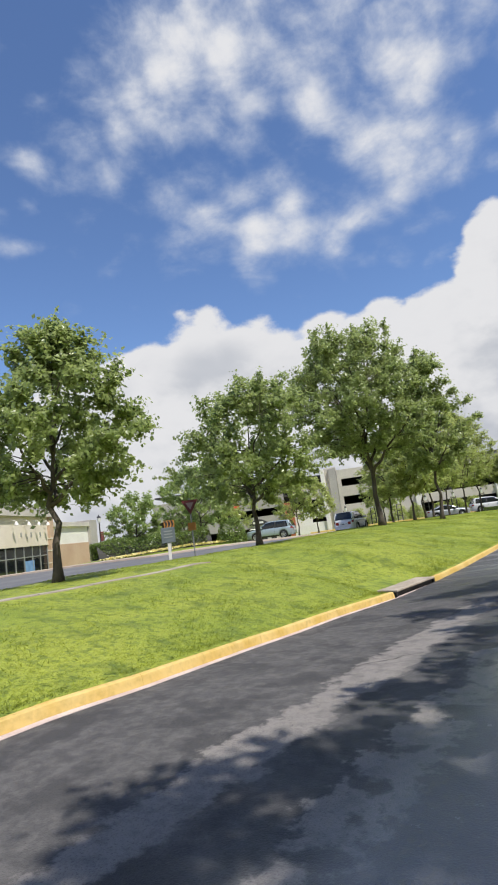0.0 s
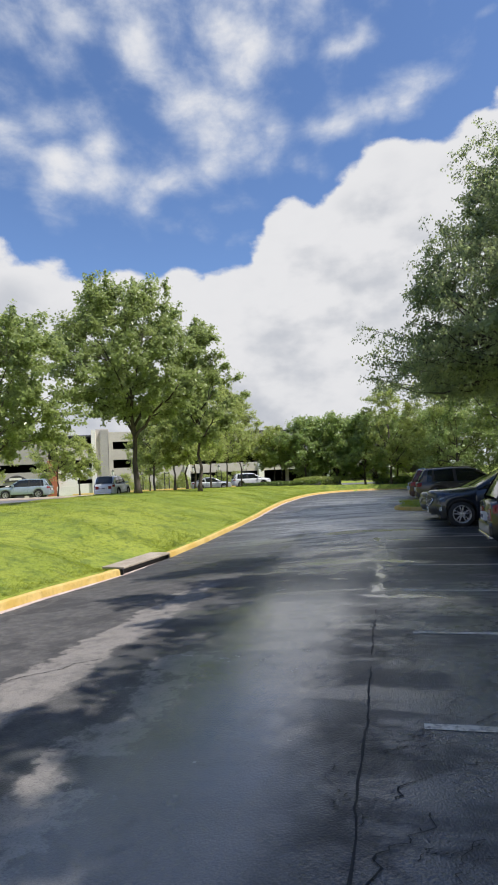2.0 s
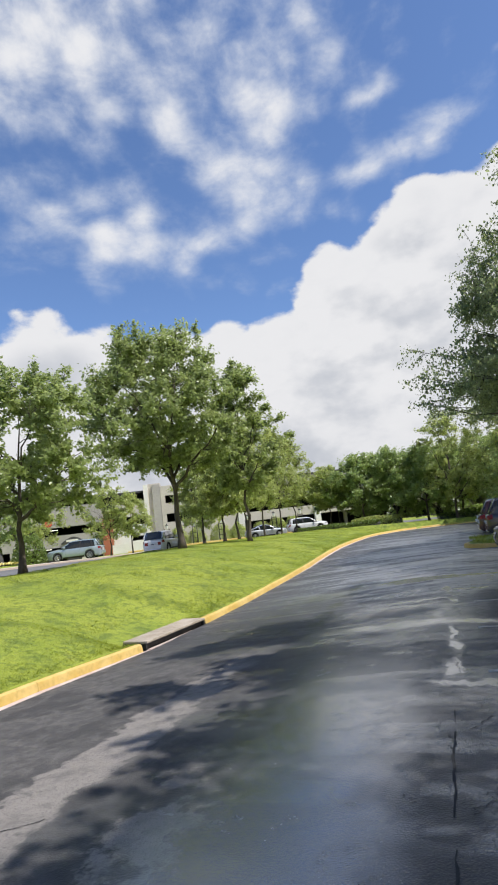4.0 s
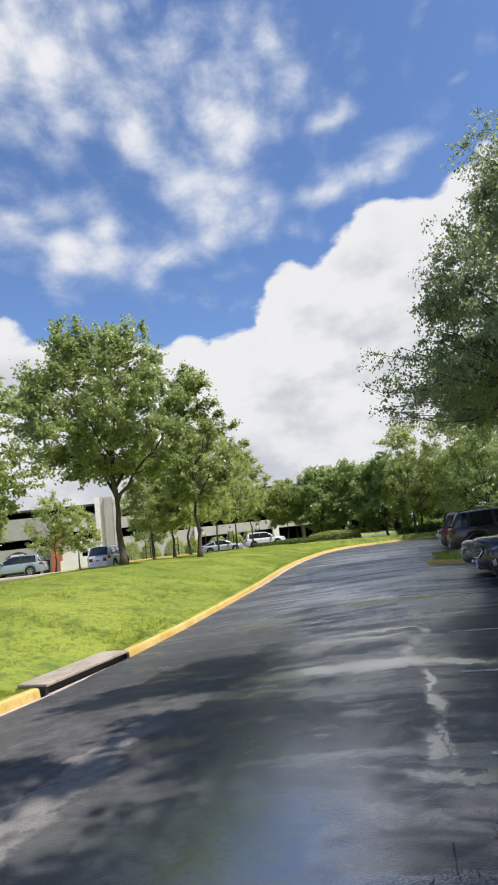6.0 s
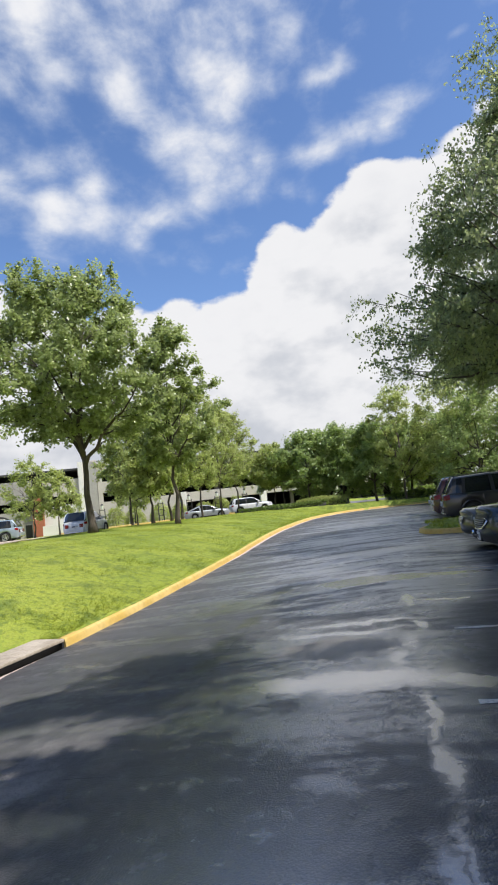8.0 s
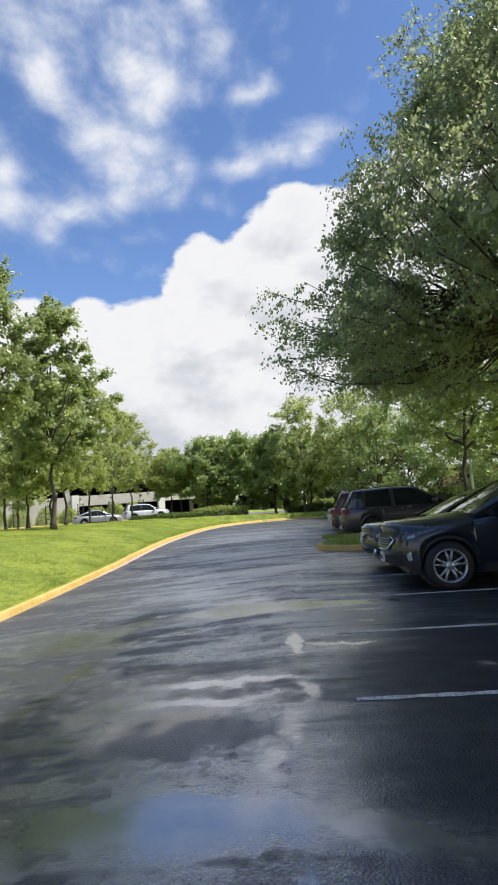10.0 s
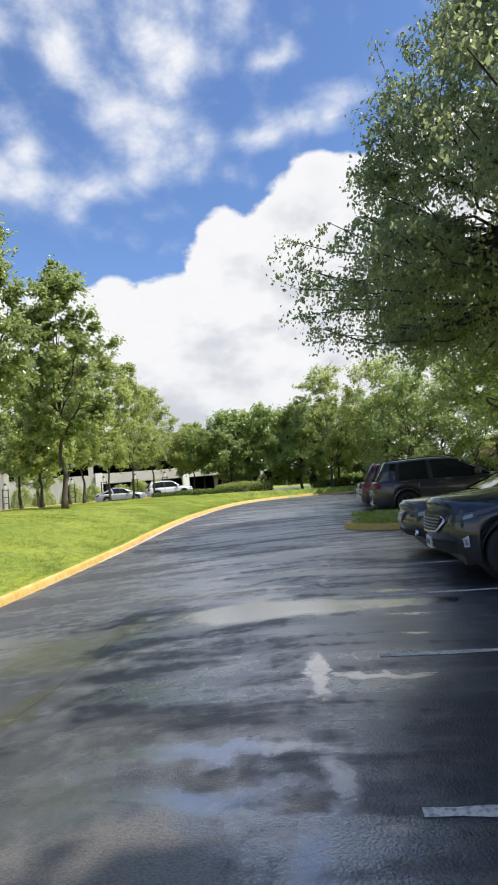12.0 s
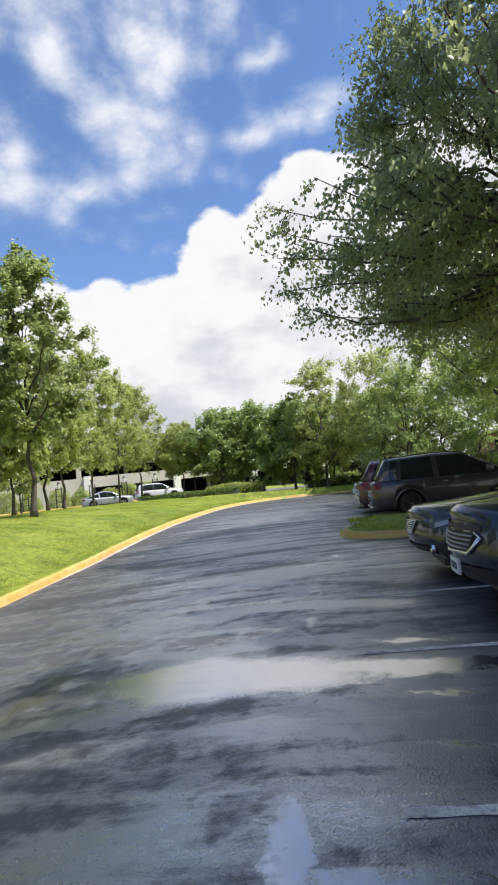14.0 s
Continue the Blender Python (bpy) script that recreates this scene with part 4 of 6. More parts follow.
def build_right_building():
    b = thing("brick_building", pose(26, 74, 0, 0, 0, -12), "long low reddish brick building behind the trees", "building")
    part("wall", boxed((-10, 0, -1), (40, 12, 3.5), 0.03), plain("dull_red_brick", (0.19, 0.10, 0.085), (0.24, 0.13, 0.105), 0.4, 0.9, 9.0), b)
    part("roof", boxed((-10.4, -0.4, 3.5), (40.4, 12.4, 3.8), 0.03), PRECAST_DARK, b)
    glass = bpy.data.materials.get("shop_glass")
    for i in range(9):
        x = -8 + i * 5.5
        w = part("window", boxed((x, -0.06, 1.3), (x + 2.6, -0.02, 2.8)), glass, b)
        part("frame", boxed((x - 0.08, -0.09, 1.2), (x + 2.68, -0.05, 1.3)), WHITE_WALL, w)


build_garage()
build_shop()
build_right_building()

# ---- trees and planting ----
def leaf_mesh(name, centres, size, rng, droop=0.25):
    """One mesh of many small folded leaves at the given places, most of them facing up and outwards."""
    n = len(centres)
    s = size * rng.uniform(0.6, 1.25, (n, 1))
    out = centres - centres.mean(0)
    out /= np.linalg.norm(out, axis=1, keepdims=True) + 1e-6
    up = rng.normal(size=(n, 3)) * 0.55 + 0.5 * out + (0, 0, 0.6)
    up /= np.linalg.norm(up, axis=1, keepdims=True)
    ax = np.cross(up, rng.normal(size=(n, 3)))
    ax /= np.linalg.norm(ax, axis=1, keepdims=True) + 1e-9
    ax[:, 2] -= droop
    ax /= np.linalg.norm(ax, axis=1, keepdims=True)
    side = np.cross(ax, up)
    side /= np.linalg.norm(side, axis=1, keepdims=True) + 1e-9
    up = np.cross(side, ax)
    quad = np.stack([centres - 0.5 * s * ax, centres + 0.38 * s * side + 0.10 * s * up, centres + 0.55 * s * ax, centres - 0.38 * s * side + 0.10 * s * up], 1).reshape(-1, 3)
    i = np.arange(n)[:, None] * 4
    tris = np.concatenate([i + (0, 1, 2), i + (0, 2, 3)], 1).reshape(-1)
    me = bpy.data.meshes.new(name)
    me.vertices.add(4 * n), me.loops.add(6 * n), me.polygons.add(2 * n)
    me.vertices.foreach_set("co", quad.astype(np.float32).ravel())
    me.loops.foreach_set("vertex_index", tris.astype(np.int32))
    me.polygons.foreach_set("loop_start", np.arange(2 * n, dtype=np.int32) * 3)
    me.update(calc_edges=True)
    return me


def bend(a, b, rng, sag, n=6):
    """A slightly crooked way from a to b that leaves steeply and flattens out."""
    a, b = np.array(a, float), np.array(b, float)
    t = np.linspace(0, 1, n)[:, None]
    mid = a + (b - a) * 0.5 + (0, 0, sag) + rng.normal(size=3) * 0.05 * np.linalg.norm(b - a)
    return (1 - t) ** 2 * a + 2 * t * (1 - t) * mid + t ** 2 * b + np.concatenate([np.zeros((1, 3)), rng.normal(size=(n - 2, 3)) * 0.02 * np.linalg.norm(b - a), np.zeros((1, 3))])


def prism_mesh(name, a, b, ra, rb):
    """Many thin three-sided twigs from a to b as one mesh."""
    n = len(a)
    d = b - a
    d /= np.linalg.norm(d, axis=1, keepdims=True) + 1e-9
    u = np.cross(d, (0.31, 0.23, 0.92))
    u /= np.linalg.norm(u, axis=1, keepdims=True) + 1e-9
    v = np.cross(d, u)
    ring = [math.cos(q) * u + math.sin(q) * v for q in (0.0, 2.094, 4.189)]
    vs = np.stack([a + ra * r for r in ring] + [b + rb * r for r in ring], 1).reshape(-1, 3)
    quad = np.array([(0, 1, 4, 3), (1, 2, 5, 4), (2, 0, 3, 5)])
    faces = (np.arange(n)[:, None, None] * 6 + quad[None]).reshape(-1)
    me = bpy.data.meshes.new(name)
    me.vertices.add(6 * n), me.loops.add(12 * n), me.polygons.add(3 * n)
    me.vertices.foreach_set("co", vs.astype(np.float32).ravel())
    me.loops.foreach_set("vertex_index", faces.astype(np.int32))
    me.polygons.foreach_set("loop_start", np.arange(3 * n, dtype=np.int32) * 4)
    me.update(calc_edges=True)
    return me


PROFILES = {"dome": ((0, .12, .3, .55, .8, 1), (.5, .88, 1.0, .98, .74, .3)), "cone": ((0, .15, .35, .6, .85, 1), (.6, .95, 1.0, .74, .4, .12)),
            "wide": ((0, .1, .24, .4, .6, .8, 1), (.72, .98, 1.0, .84, .62, .44, .2)), "oval": ((0, .15, .4, .7, .9, 1), (.5, .85, 1.0, .8, .45, .15)),
            "low": ((0, .1, .35, .65, .88, 1), (.9, 1.0, 1.0, .86, .55, .22))}


def tree(name, at, label, leaf, seed, height, clear, spread, trunk_r, leaves, size, shape="dome", shift=(0, 0), group="", limbs=8, boughs=70, twigs=9, turn=0.0, reach=0.24, rise=0.35, fork=0.95, droop=0.25, fill=0.3, scatter=0.55, rough=0.2):
    """A tree: a trunk that forks into limbs, boughs that fill the crown's outline, and twigs along them that carry the leaves."""
    rng = np.random.default_rng(seed)
    t = thing(name, pose(*at, 0, 0, turn), label, "tree", group)
    hc = height - clear
    px, pr = PROFILES[shape]
    # bough ends: most at the crown's uneven rim, some inside it
    u = (np.arange(boughs) + rng.uniform(0.1, 0.9, boughs)) / boughs
    if shape == "wide":
        u = u ** 1.25
    ang = np.arange(boughs) * 2.39996 + rng.normal(size=boughs) * 0.35
    lump = 1 + rough * np.array([noise.noise((math.cos(q) * 1.6 + seed, math.sin(q) * 1.6, w * 3.2)) for q, w in zip(ang, u)]) * 1.7
    out = np.where(rng.uniform(size=boughs) < fill, rng.uniform(0.25, 0.65, boughs), rng.uniform(0.78, 1.0, boughs)) * lump
    rad = spread * np.interp(u, px, pr) * out
    off = np.array(shift)[None, :] * np.clip(0.35 + u, 0, 1)[:, None]
    ends = np.stack([off[:, 0] + rad * np.cos(ang), off[:, 1] + rad * np.sin(ang), clear + u * hc * 0.97 * (1 + 0.06 * rng.normal(size=boughs))], 1)
    if shape == "wide":   # hollow beneath, towards the trunk
        ends[:, 2] = np.maximum(ends[:, 2], clear + 2.8 * (1.0 - rad / spread) + 1.9 * np.clip(np.cos(ang + 1.1), 0, 1))
    ends[:, 2] = np.clip(ends[:, 2], max(0.25, clear * 0.9), height)
    # trunk and limbs
    bm = bmesh.new()
    top = np.array((shift[0] * 0.7, shift[1] * 0.7, clear + 0.72 * hc))
    n = 12
    f = np.linspace(0, 1, n)
    axis = np.stack([top[0] * f ** 1.6, top[1] * f ** 1.6, top[2] * f], 1)
    axis[2:] += rng.normal(size=(n - 2, 3)) * (0.008 * height, 0.008 * height, 0)
    radii = trunk_r * (1.0 - 0.9 * f ** 0.75)
    radii[0] *= 1.5
    axis[1, 2] = min(axis[1, 2], 0.4)
    radii[1] = trunk_r
    tube(bm, [tuple(v) for v in axis], list(radii), 10)
    starts, thick = list(axis[5:]), list(radii[5:])
    for k in range(limbs):
        z = clear * fork + 0.5 * hc * (k / limbs) ** 1.4
        a = np.array([np.interp(z / top[2], f, axis[:, i]) for i in range(3)])
        q = k * 2.39996 + rng.uniform(-0.3, 0.3)
        uu = min(0.92, 0.3 + 0.5 * k / limbs + rng.uniform(0, 0.15))
        r = spread * np.interp(uu, px, pr) * rng.uniform(0.6, 0.8)
        b = np.array((shift[0] * uu + r * math.cos(q), shift[1] * uu + r * math.sin(q), max(a[2] + 0.25 * r, clear + uu * hc * 0.86)))
        w = bend(a, b, rng, -0.10 * r, 8)
        r0 = trunk_r * (0.58 - 0.3 * k / limbs)
        rr = [max(0.012, r0 * (1 - 0.82 * i / 7)) for i in range(8)]
        tube(bm, [tuple(v) for v in w], rr, 7)
        starts += list(w[2:])
        thick += rr[2:]
    starts, thick = np.array(starts), np.array(thick)
    ways = []
    for e in ends:
        gap = starts - e
        cost = np.sqrt((gap ** 2).sum(1)) + 1.5 * np.maximum(0, gap[:, 2] + 0.15 * np.hypot(gap[:, 0], gap[:, 1]))
        i = int(np.argmin(cost))
        w = bend(starts[i], e, rng, (0.10 if droop < 0.6 else -0.22) * np.linalg.norm(gap[i]), 6)
        r0 = min(thick[i] * 0.6, 0.012 + 0.010 * np.linalg.norm(gap[i]))
        tube(bm, [tuple(v) for v in w], [max(0.005, r0 * (1 - 0.85 * k / 5)) for k in range(6)], 5, False)
        ways.append(w)
    part("trunk", bm, BARK, t, "", True)
    # twigs leave the boughs to all sides, and the leaves sit along them
    ways = np.array(ways)
    m = boughs * twigs
    which = np.repeat(np.arange(boughs), twigs)
    s = rng.uniform(0.2, 1.0, m) ** 0.55 * 4.999
    i0 = s.astype(int)
    base = ways[which, i0] + (ways[which, i0 + 1] - ways[which, i0]) * (s - i0)[:, None]
    ahead = ways[which, 5] - ways[which, 3]
    ahead /= np.linalg.norm(ahead, axis=1, keepdims=True) + 1e-9
    way = ahead * 0.9 + rng.normal(size=(m, 3)) * 0.75 + (0, 0, rise)
    way /= np.linalg.norm(way, axis=1, keepdims=True)
    tip = base + way * spread * reach * rng.uniform(0.5, 1.25, (m, 1))
    tip[:, 2] -= droop * spread * reach * 0.45 * rng.uniform(0.4, 1.2, m)
    tip[:, 2] = np.clip(tip[:, 2], max(0.15, clear * 0.85), height * 1.03)
    tagged(mesh_part("twig_spray", prism_mesh("twig_spray", base, base + (tip - base) * 0.9, 0.009, 0.003), BARK, t), kind="stuff")
    per = max(3, leaves // m)
    k = rng.uniform(0.12, 1.05, (m, per, 1))
    spread_l = size * scatter * rng.uniform(0.6, 1.6, (m, 1, 1))
    pts = base[:, None, :] + (tip - base)[:, None, :] * k + rng.normal(size=(m, per, 3)) * spread_l * (1, 1, 0.8)
    pts = pts.reshape(-1, 3)
    pts = pts[pts[:, 2] > (1.2 if clear > 1.5 else 0.08)]
    mesh_part("crown", leaf_mesh("crown", pts, size, rng, droop), leaf, t)
    return t


def on_land(x, y, dz=-0.03):
    return (x, y, land(x, y) + dz)


STREET_TREE = "street tree with dark trunk and fresh leaves on the bank"
tree("street_tree", on_land(-13.6, 9.7), STREET_TREE, LEAF_LEFT, 3, 7.3, 2.2, 2.65, 0.125, 25000, 0.15, "cone", (0.2, 0.3), "street trees", boughs=95, twigs=9)
tree("street_tree", on_land(-14.5, 20.6), "round-headed street tree on the grass bank", LEAF_LEFT, 8, 7.2, 2.1, 3.6, 0.13, 32000, 0.15, "dome", (0.1, 0.2), "street trees", boughs=85, twigs=9, fork=0.9)
tree("street_tree", on_land(-12.4, 29.2), "largest street tree, domed crown over a forked dark trunk", LEAF_LEFT, 12, 10.9, 4.0, 4.1, 0.165, 62000, 0.15, "dome", (-0.55, -0.4), "street trees", limbs=10, boughs=190, twigs=10, reach=0.19, fork=0.7, rise=0.4)
tree("street_tree", on_land(-10.9, 34.8), "upright street tree with a ragged leafy crown", LEAF_LEFT, 21, 10.3, 3.0, 2.15, 0.12, 26000, 0.155, "oval", (0.25, 0), "street trees", boughs=90, twigs=9, rough=0.35, rise=0.6)
YOUNG = "slender young street tree with light green leaves"
for i, (x, y, h, cl, sp) in enumerate(((-14.2, 39.2, 4.9, 1.9, 2.0), (-15.2, 44.5, 9.3, 2.5, 2.4), (-15.4, 47.0, 9.6, 2.5, 2.6), (-15.6, 52.0, 11.8, 2.7, 2.6), (-14.9, 60.5, 9.8, 2.8, 3.1),
                                       (-11.5, 61.5, 6.2, 2.2, 2.4), (-15.2, 56.0, 10.4, 2.8, 2.6), (-16.9, 42.0, 7.0, 2.4, 2.2))):
    tree("young_tree", on_land(x, y), YOUNG, LEAF_YOUNG, 40 + i, h, cl, sp, 0.095, 21000, 0.145, "oval" if i % 2 else "cone", group="young street trees", limbs=7, boughs=95, twigs=10, reach=0.22, rise=0.55, rough=0.22)
for i, (x, y, h, sp) in enumerate(((-32.6, 54.0, 7.4, 2.8), (-31.0, 55.5, 6.2, 2.3), (-37.5, 49.0, 7.0, 2.9), (-24.0, 57.5, 5.5, 2.2))):
    tree("garage_tree", on_land(x, y), "small tree in front of the parking garage", LEAF_YOUNG, 60 + i, h, 2.0, sp, 0.09, 6000, 0.2, "dome", group="trees by the garage", limbs=6, boughs=40, twigs=8)
for i, (x, y, h, cl, sp) in enumerate(((-38.5, 36.0, 5.4, 0.9, 2.8), (-36.5, 42.5, 8.3, 1.6, 3.2), (-41.0, 45.0, 8.0, 1.8, 3.2))):
    tree("corner_tree", on_land(x, y), "bushy tree behind the clipped hedge", LEAF_FAR, 70 + i, h, cl, sp, 0.11, 9000, 0.2, "dome", group="trees behind the hedge", limbs=7, boughs=48, twigs=8)
# grove across the end of the lot
for i, (x, y, h, cl, sp) in enumerate(((-8.0, 60.5, 6.9, 2.0, 3.5), (-4.9, 61.0, 7.6, 2.2, 3.8), (-2.0, 60.0, 7.2, 2.1, 3.6), (1.2, 62.0, 7.3, 2.2, 3.8), (-11.2, 64.5, 5.4, 2.0, 2.6), (4.9, 61.5, 7.6, 2.0, 3.8), (-6.4, 64.0, 7.2, 0.8, 3.8), (-1.0, 65.0, 7.4, 0.8, 3.9))):
    tree("grove_tree", on_land(x, y), "dense low-branched tree in the grove past the lot", LEAF_FAR, 80 + i, h, cl, sp, 0.13, 17000, 0.2, "low", group="grove trees", limbs=8, boughs=75, twigs=8, fill=0.4)
for i, (x, y, h, cl, sp, lf) in enumerate(((0.5, 57.3, 9.9, 2.1, 2.6, LEAF_YOUNG), (4.8, 56.6, 10.4, 1.9, 3.7, LEAF_YOUNG), (9.3, 57.6, 10.2, 2.0, 3.9, LEAF_LOT), (10.6, 40.3, 9.0, 2.8, 4.0, LEAF_LOT), (7.6, 36.4, 9.8, 3.3, 4.3, LEAF_LOT), (15.0, 52.0, 9.0, 1.4, 4.0, LEAF_FAR), (6.0, 53.0, 8.0, 0.9, 3.6, LEAF_FAR), (10.5, 54.5, 8.5, 0.8, 4.0, LEAF_FAR), (18.5, 46.0, 9.0, 1.2, 4.0, LEAF_FAR), (20.5, 55.0, 9.0, 1.0, 4.2, LEAF_FAR))):
    tree("lot_tree", (x, y, lot_z(y) + 0.1), "leafy tree at the far corner of the lot", lf, 100 + i, h, cl, sp, 0.13, 14000, 0.17, "dome", group="trees at the lot's far corner", limbs=8, boughs=75, twigs=9)
tree("shade_tree", (8.4, 27.4, lot_z(27) + 0.1), "large spreading shade tree overhanging the parking bays", LEAF_RIGHT, 131, 16.6, 4.8, 8.9, 0.33, 270000, 0.108, "wide", (-0.1, -0.5), "shade trees", limbs=20, boughs=640, twigs=13, reach=0.085, rise=-0.2, droop=1.0, fork=0.95, rough=0.16, fill=0.3, scatter=0.9)
# the trees beside the bays whose shade lies on the lane
near = tree("shade_tree", (9.3, 2.4, 0.1), "broad shade tree standing behind the parking bays", LEAF_RIGHT, 171, 14.4, 4.8, 6.1, 0.3, 95000, 0.21, "dome", (0, 0), "shade trees", limbs=12, boughs=190, twigs=10, reach=0.14, fill=0.45)
for x, y, r, k in ((9.2, 10.6, 60, 1.08), (8.9, 18.6, 170, 0.92), (9.0, -8.5, 250, 1.1)):
    copy_thing(near, pose(x, y, 0.1, 0, 0, r) @ Matrix.Diagonal((k, k, k, 1)))


def shrub(name, at, label, leaf, seed, radii, n, size, group=""):
    rng = np.random.default_rng(seed)
    t = thing(name, pose(*at), label, "shrub", group)
    d = rng.normal(size=(n, 3))
    d /= np.linalg.norm(d, axis=1, keepdims=True)
    lump = 1 + 0.16 * np.sin(d[:, :1] * 5 + seed) * np.cos(d[:, 1:2] * 6)
    p = d * rng.uniform(0.55, 1.0, (n, 1)) ** 0.4 * lump * radii
    p[:, 2] = np.abs(p[:, 2])
    mesh_part("foliage", leaf_mesh("foliage", p, size, rng, -0.2), leaf, t)
    bm = bmesh.new()
    for k in range(5):
        a = rng.uniform(0, 6.28)
        tube(bm, [(0, 0, -0.1), (radii[0] * 0.3 * math.cos(a), radii[1] * 0.3 * math.sin(a), radii[2] * 0.5), (radii[0] * 0.6 * math.cos(a), radii[1] * 0.6 * math.sin(a), radii[2] * 0.85)], [0.03, 0.02, 0.01], 5)
    part("stems", bm, BARK, t)
    return t


def hedge(at, turn, length, depth, height, seed, n, label, leaf=None):
    """A clipped hedge with a rounded top."""
    rng = np.random.default_rng(seed)
    t = thing("hedge", pose(*at, 0, 0, turn), label, "hedge")
    x = rng.uniform(-length / 2, length / 2, n)
    a = rng.uniform(0, math.pi, n)
    rr = rng.uniform(0.86, 1.03, n)
    end = np.sqrt(np.clip(1 - (np.abs(x) / (length / 2)) ** 6, 0, 1))
    k = 0.55
    p = np.stack([x, depth / 2 * np.sign(np.cos(a)) * np.abs(np.cos(a)) ** k * rr * end, height * np.abs(np.sin(a)) ** k * rr * (0.9 + 0.1 * end) * (1 + 0.06 * np.sin(x * 1.7 + seed))], 1)
    mesh_part("foliage", leaf_mesh("foliage", p, 0.13, rng, -0.3), leaf or LEAF_HEDGE, t)
    # near-black sheet fills the inside: the hedge's inner shade put into colour
    rows = [[(xx, depth * 0.42 * math.cos(b), height * 0.86 * math.sin(b)) for b in np.linspace(0, math.pi, 9)] for xx in np.linspace(-length * 0.47, length * 0.47, 12)]
    mesh_part("core", grid_mesh("core", rows), DARK_INSIDE, t)
    return t


hedge((-37.2, 36.6, land(-37.2, 36.6) - 0.05), 70, 11.5, 2.4, 1.55, 1, 12000, "long clipped green hedge above a bed of yellow flowers")
hedge((-6.5, 57.6, land(-6.5, 57.6) - 0.03), 12, 4.6, 1.6, 1.05, 2, 4500, "short clipped light green hedge past the end of the lot", LEAF_YOUNG)
hedge((3.2, 59.4, land(3.2, 59.4) - 0.03), 4, 9.0, 1.4, 0.9, 11, 6000, "low dark clipped hedge under the trees past the lot")
hedge((17.5, 55.0, lot_z(55) + 0.1), 10, 16, 1.4, 1.6, 7, 7000, "tall dark hedge behind the far trees")
hedge((-9.5, 55.0, land(-9.5, 55) - 0.03), 14, 7.5, 1.0, 0.5, 3, 4000, "low clipped hedge in front of the garage")
for i, (s, d, rx, rz) in enumerate(((0.6, -2.0, 1.5, 2.7), (3.0, -2.2, 1.4, 2.4), (6.3, -2.2, 1.6, 2.6), (8.7, -2.4, 1.3, 2.2), (14.2, -2.6, 1.5, 2.4), (16.6, -2.6, 1.4, 2.3), (12.0, -2.4, 1.3, 2.0))):
    v = GARAGE @ Vector((s, d, 0))
    shrub("shrub", (v.x, v.y, land(v.x, v.y) - 0.05), "tall green shrub against the garage wall", LEAF_YOUNG, 200 + i, np.array((rx, 1.0, rz)), 2600, 0.17, "shrubs by the garage")
v = Vector((-33.8, 43.6, 0))
shrub("shrub", (v.x, v.y, land(v.x, v.y) - 0.05), "dark rounded shrub at the end of the hedge", LEAF_HEDGE, 231, np.array((1.6, 1.6, 2.6)), 3500, 0.15)


def flower_bed():
    rng = np.random.default_rng(5)
    n = 900
    t = rng.uniform(0, 1, n)
    cl = np.round(t * 26) / 26 + rng.normal(size=n) * 0.006
    x, y = -38.5 + 3.0 * cl + 1.6 + rng.normal(size=n) * 0.25, 31.0 + 11.5 * cl + rng.normal(size=n) * 0.25
    p = np.stack([x, y, [land(a, b) + 0.16 + 0.12 * rng.uniform() for a, b in zip(x, y)]], 1)
    ob = mesh_part("flowers", leaf_mesh("flowers", p, 0.2, rng, -0.5), PETAL)
    tagged(ob, "bed of pale yellow flowers along the hedge", "flowers", kind="stuff")


flower_bed()


def grass_blades():
    """Blades and small tufts over the bank, thicker towards the kerb."""
    rng = np.random.default_rng(9)
    n = 240000
    y = rng.uniform(1.5, 54, n)
    u = 0.17 + 14 * rng.uniform(0, 1, n) ** 1.6
    x = np.array([kerb_x(v) for v in y]) - u
    keep = ~((y > INLET[0] - 0.15) & (y < INLET[1] + 0.15) & (u < 1.3)) & ((x > -12.1) & (x < -10.9) & (y < 13.6) == False) & (x < -2.8)
    x, y = x[keep], y[keep]
    n = len(x)
    z = np.array([land(a, b) for a, b in zip(x, y)]) - 0.01
    tuft = np.array([0.5 + 0.9 * max(0.0, noise.noise((a * 0.9, b * 0.9, 2.0)) + 0.25) for a, b in zip(x, y)])
    h = rng.uniform(0.025, 0.06, n) * tuft * (1 + 1.0 * (rng.uniform(size=n) > 0.96))
    a = rng.uniform(0, 6.283, n)
    w = rng.uniform(0.005, 0.012, n)
    lean = rng.normal(size=(n, 2)) * 0.07
    base = np.stack([x, y, z], 1)
    dx = np.stack([np.cos(a) * w, np.sin(a) * w, 0 * a], 1)
    tip = base + np.stack([lean[:, 0], lean[:, 1], h], 1)
    v = np.stack([base - dx, base + dx, tip], 1).reshape(-1, 3)
    me = bpy.data.meshes.new("grass_blades")
    me.vertices.add(3 * n), me.loops.add(3 * n), me.polygons.add(n)
    me.vertices.foreach_set("co", v.astype(np.float32).ravel())
    me.loops.foreach_set("vertex_index", np.arange(3 * n, dtype=np.int32))
    me.polygons.foreach_set("loop_start", np.arange(n, dtype=np.int32) * 3)
    me.update(calc_edges=True)
    ob = mesh_part("grass_blades", me, BLADES)
    tagged(ob, "short bright green grass on the bank", "grass", kind="stuff")


grass_blades()

# ---- cars ----
GLASS = Nodes("tinted_car_glass").set(Base_Color=(0.02, 0.024, 0.026), Roughness=0.03, Transmission_Weight=0.25)
LAMP_GLASS = Nodes("headlamp_glass").set(Base_Color=(0.34, 0.345, 0.35), Roughness=0.28, Metallic=0.5)
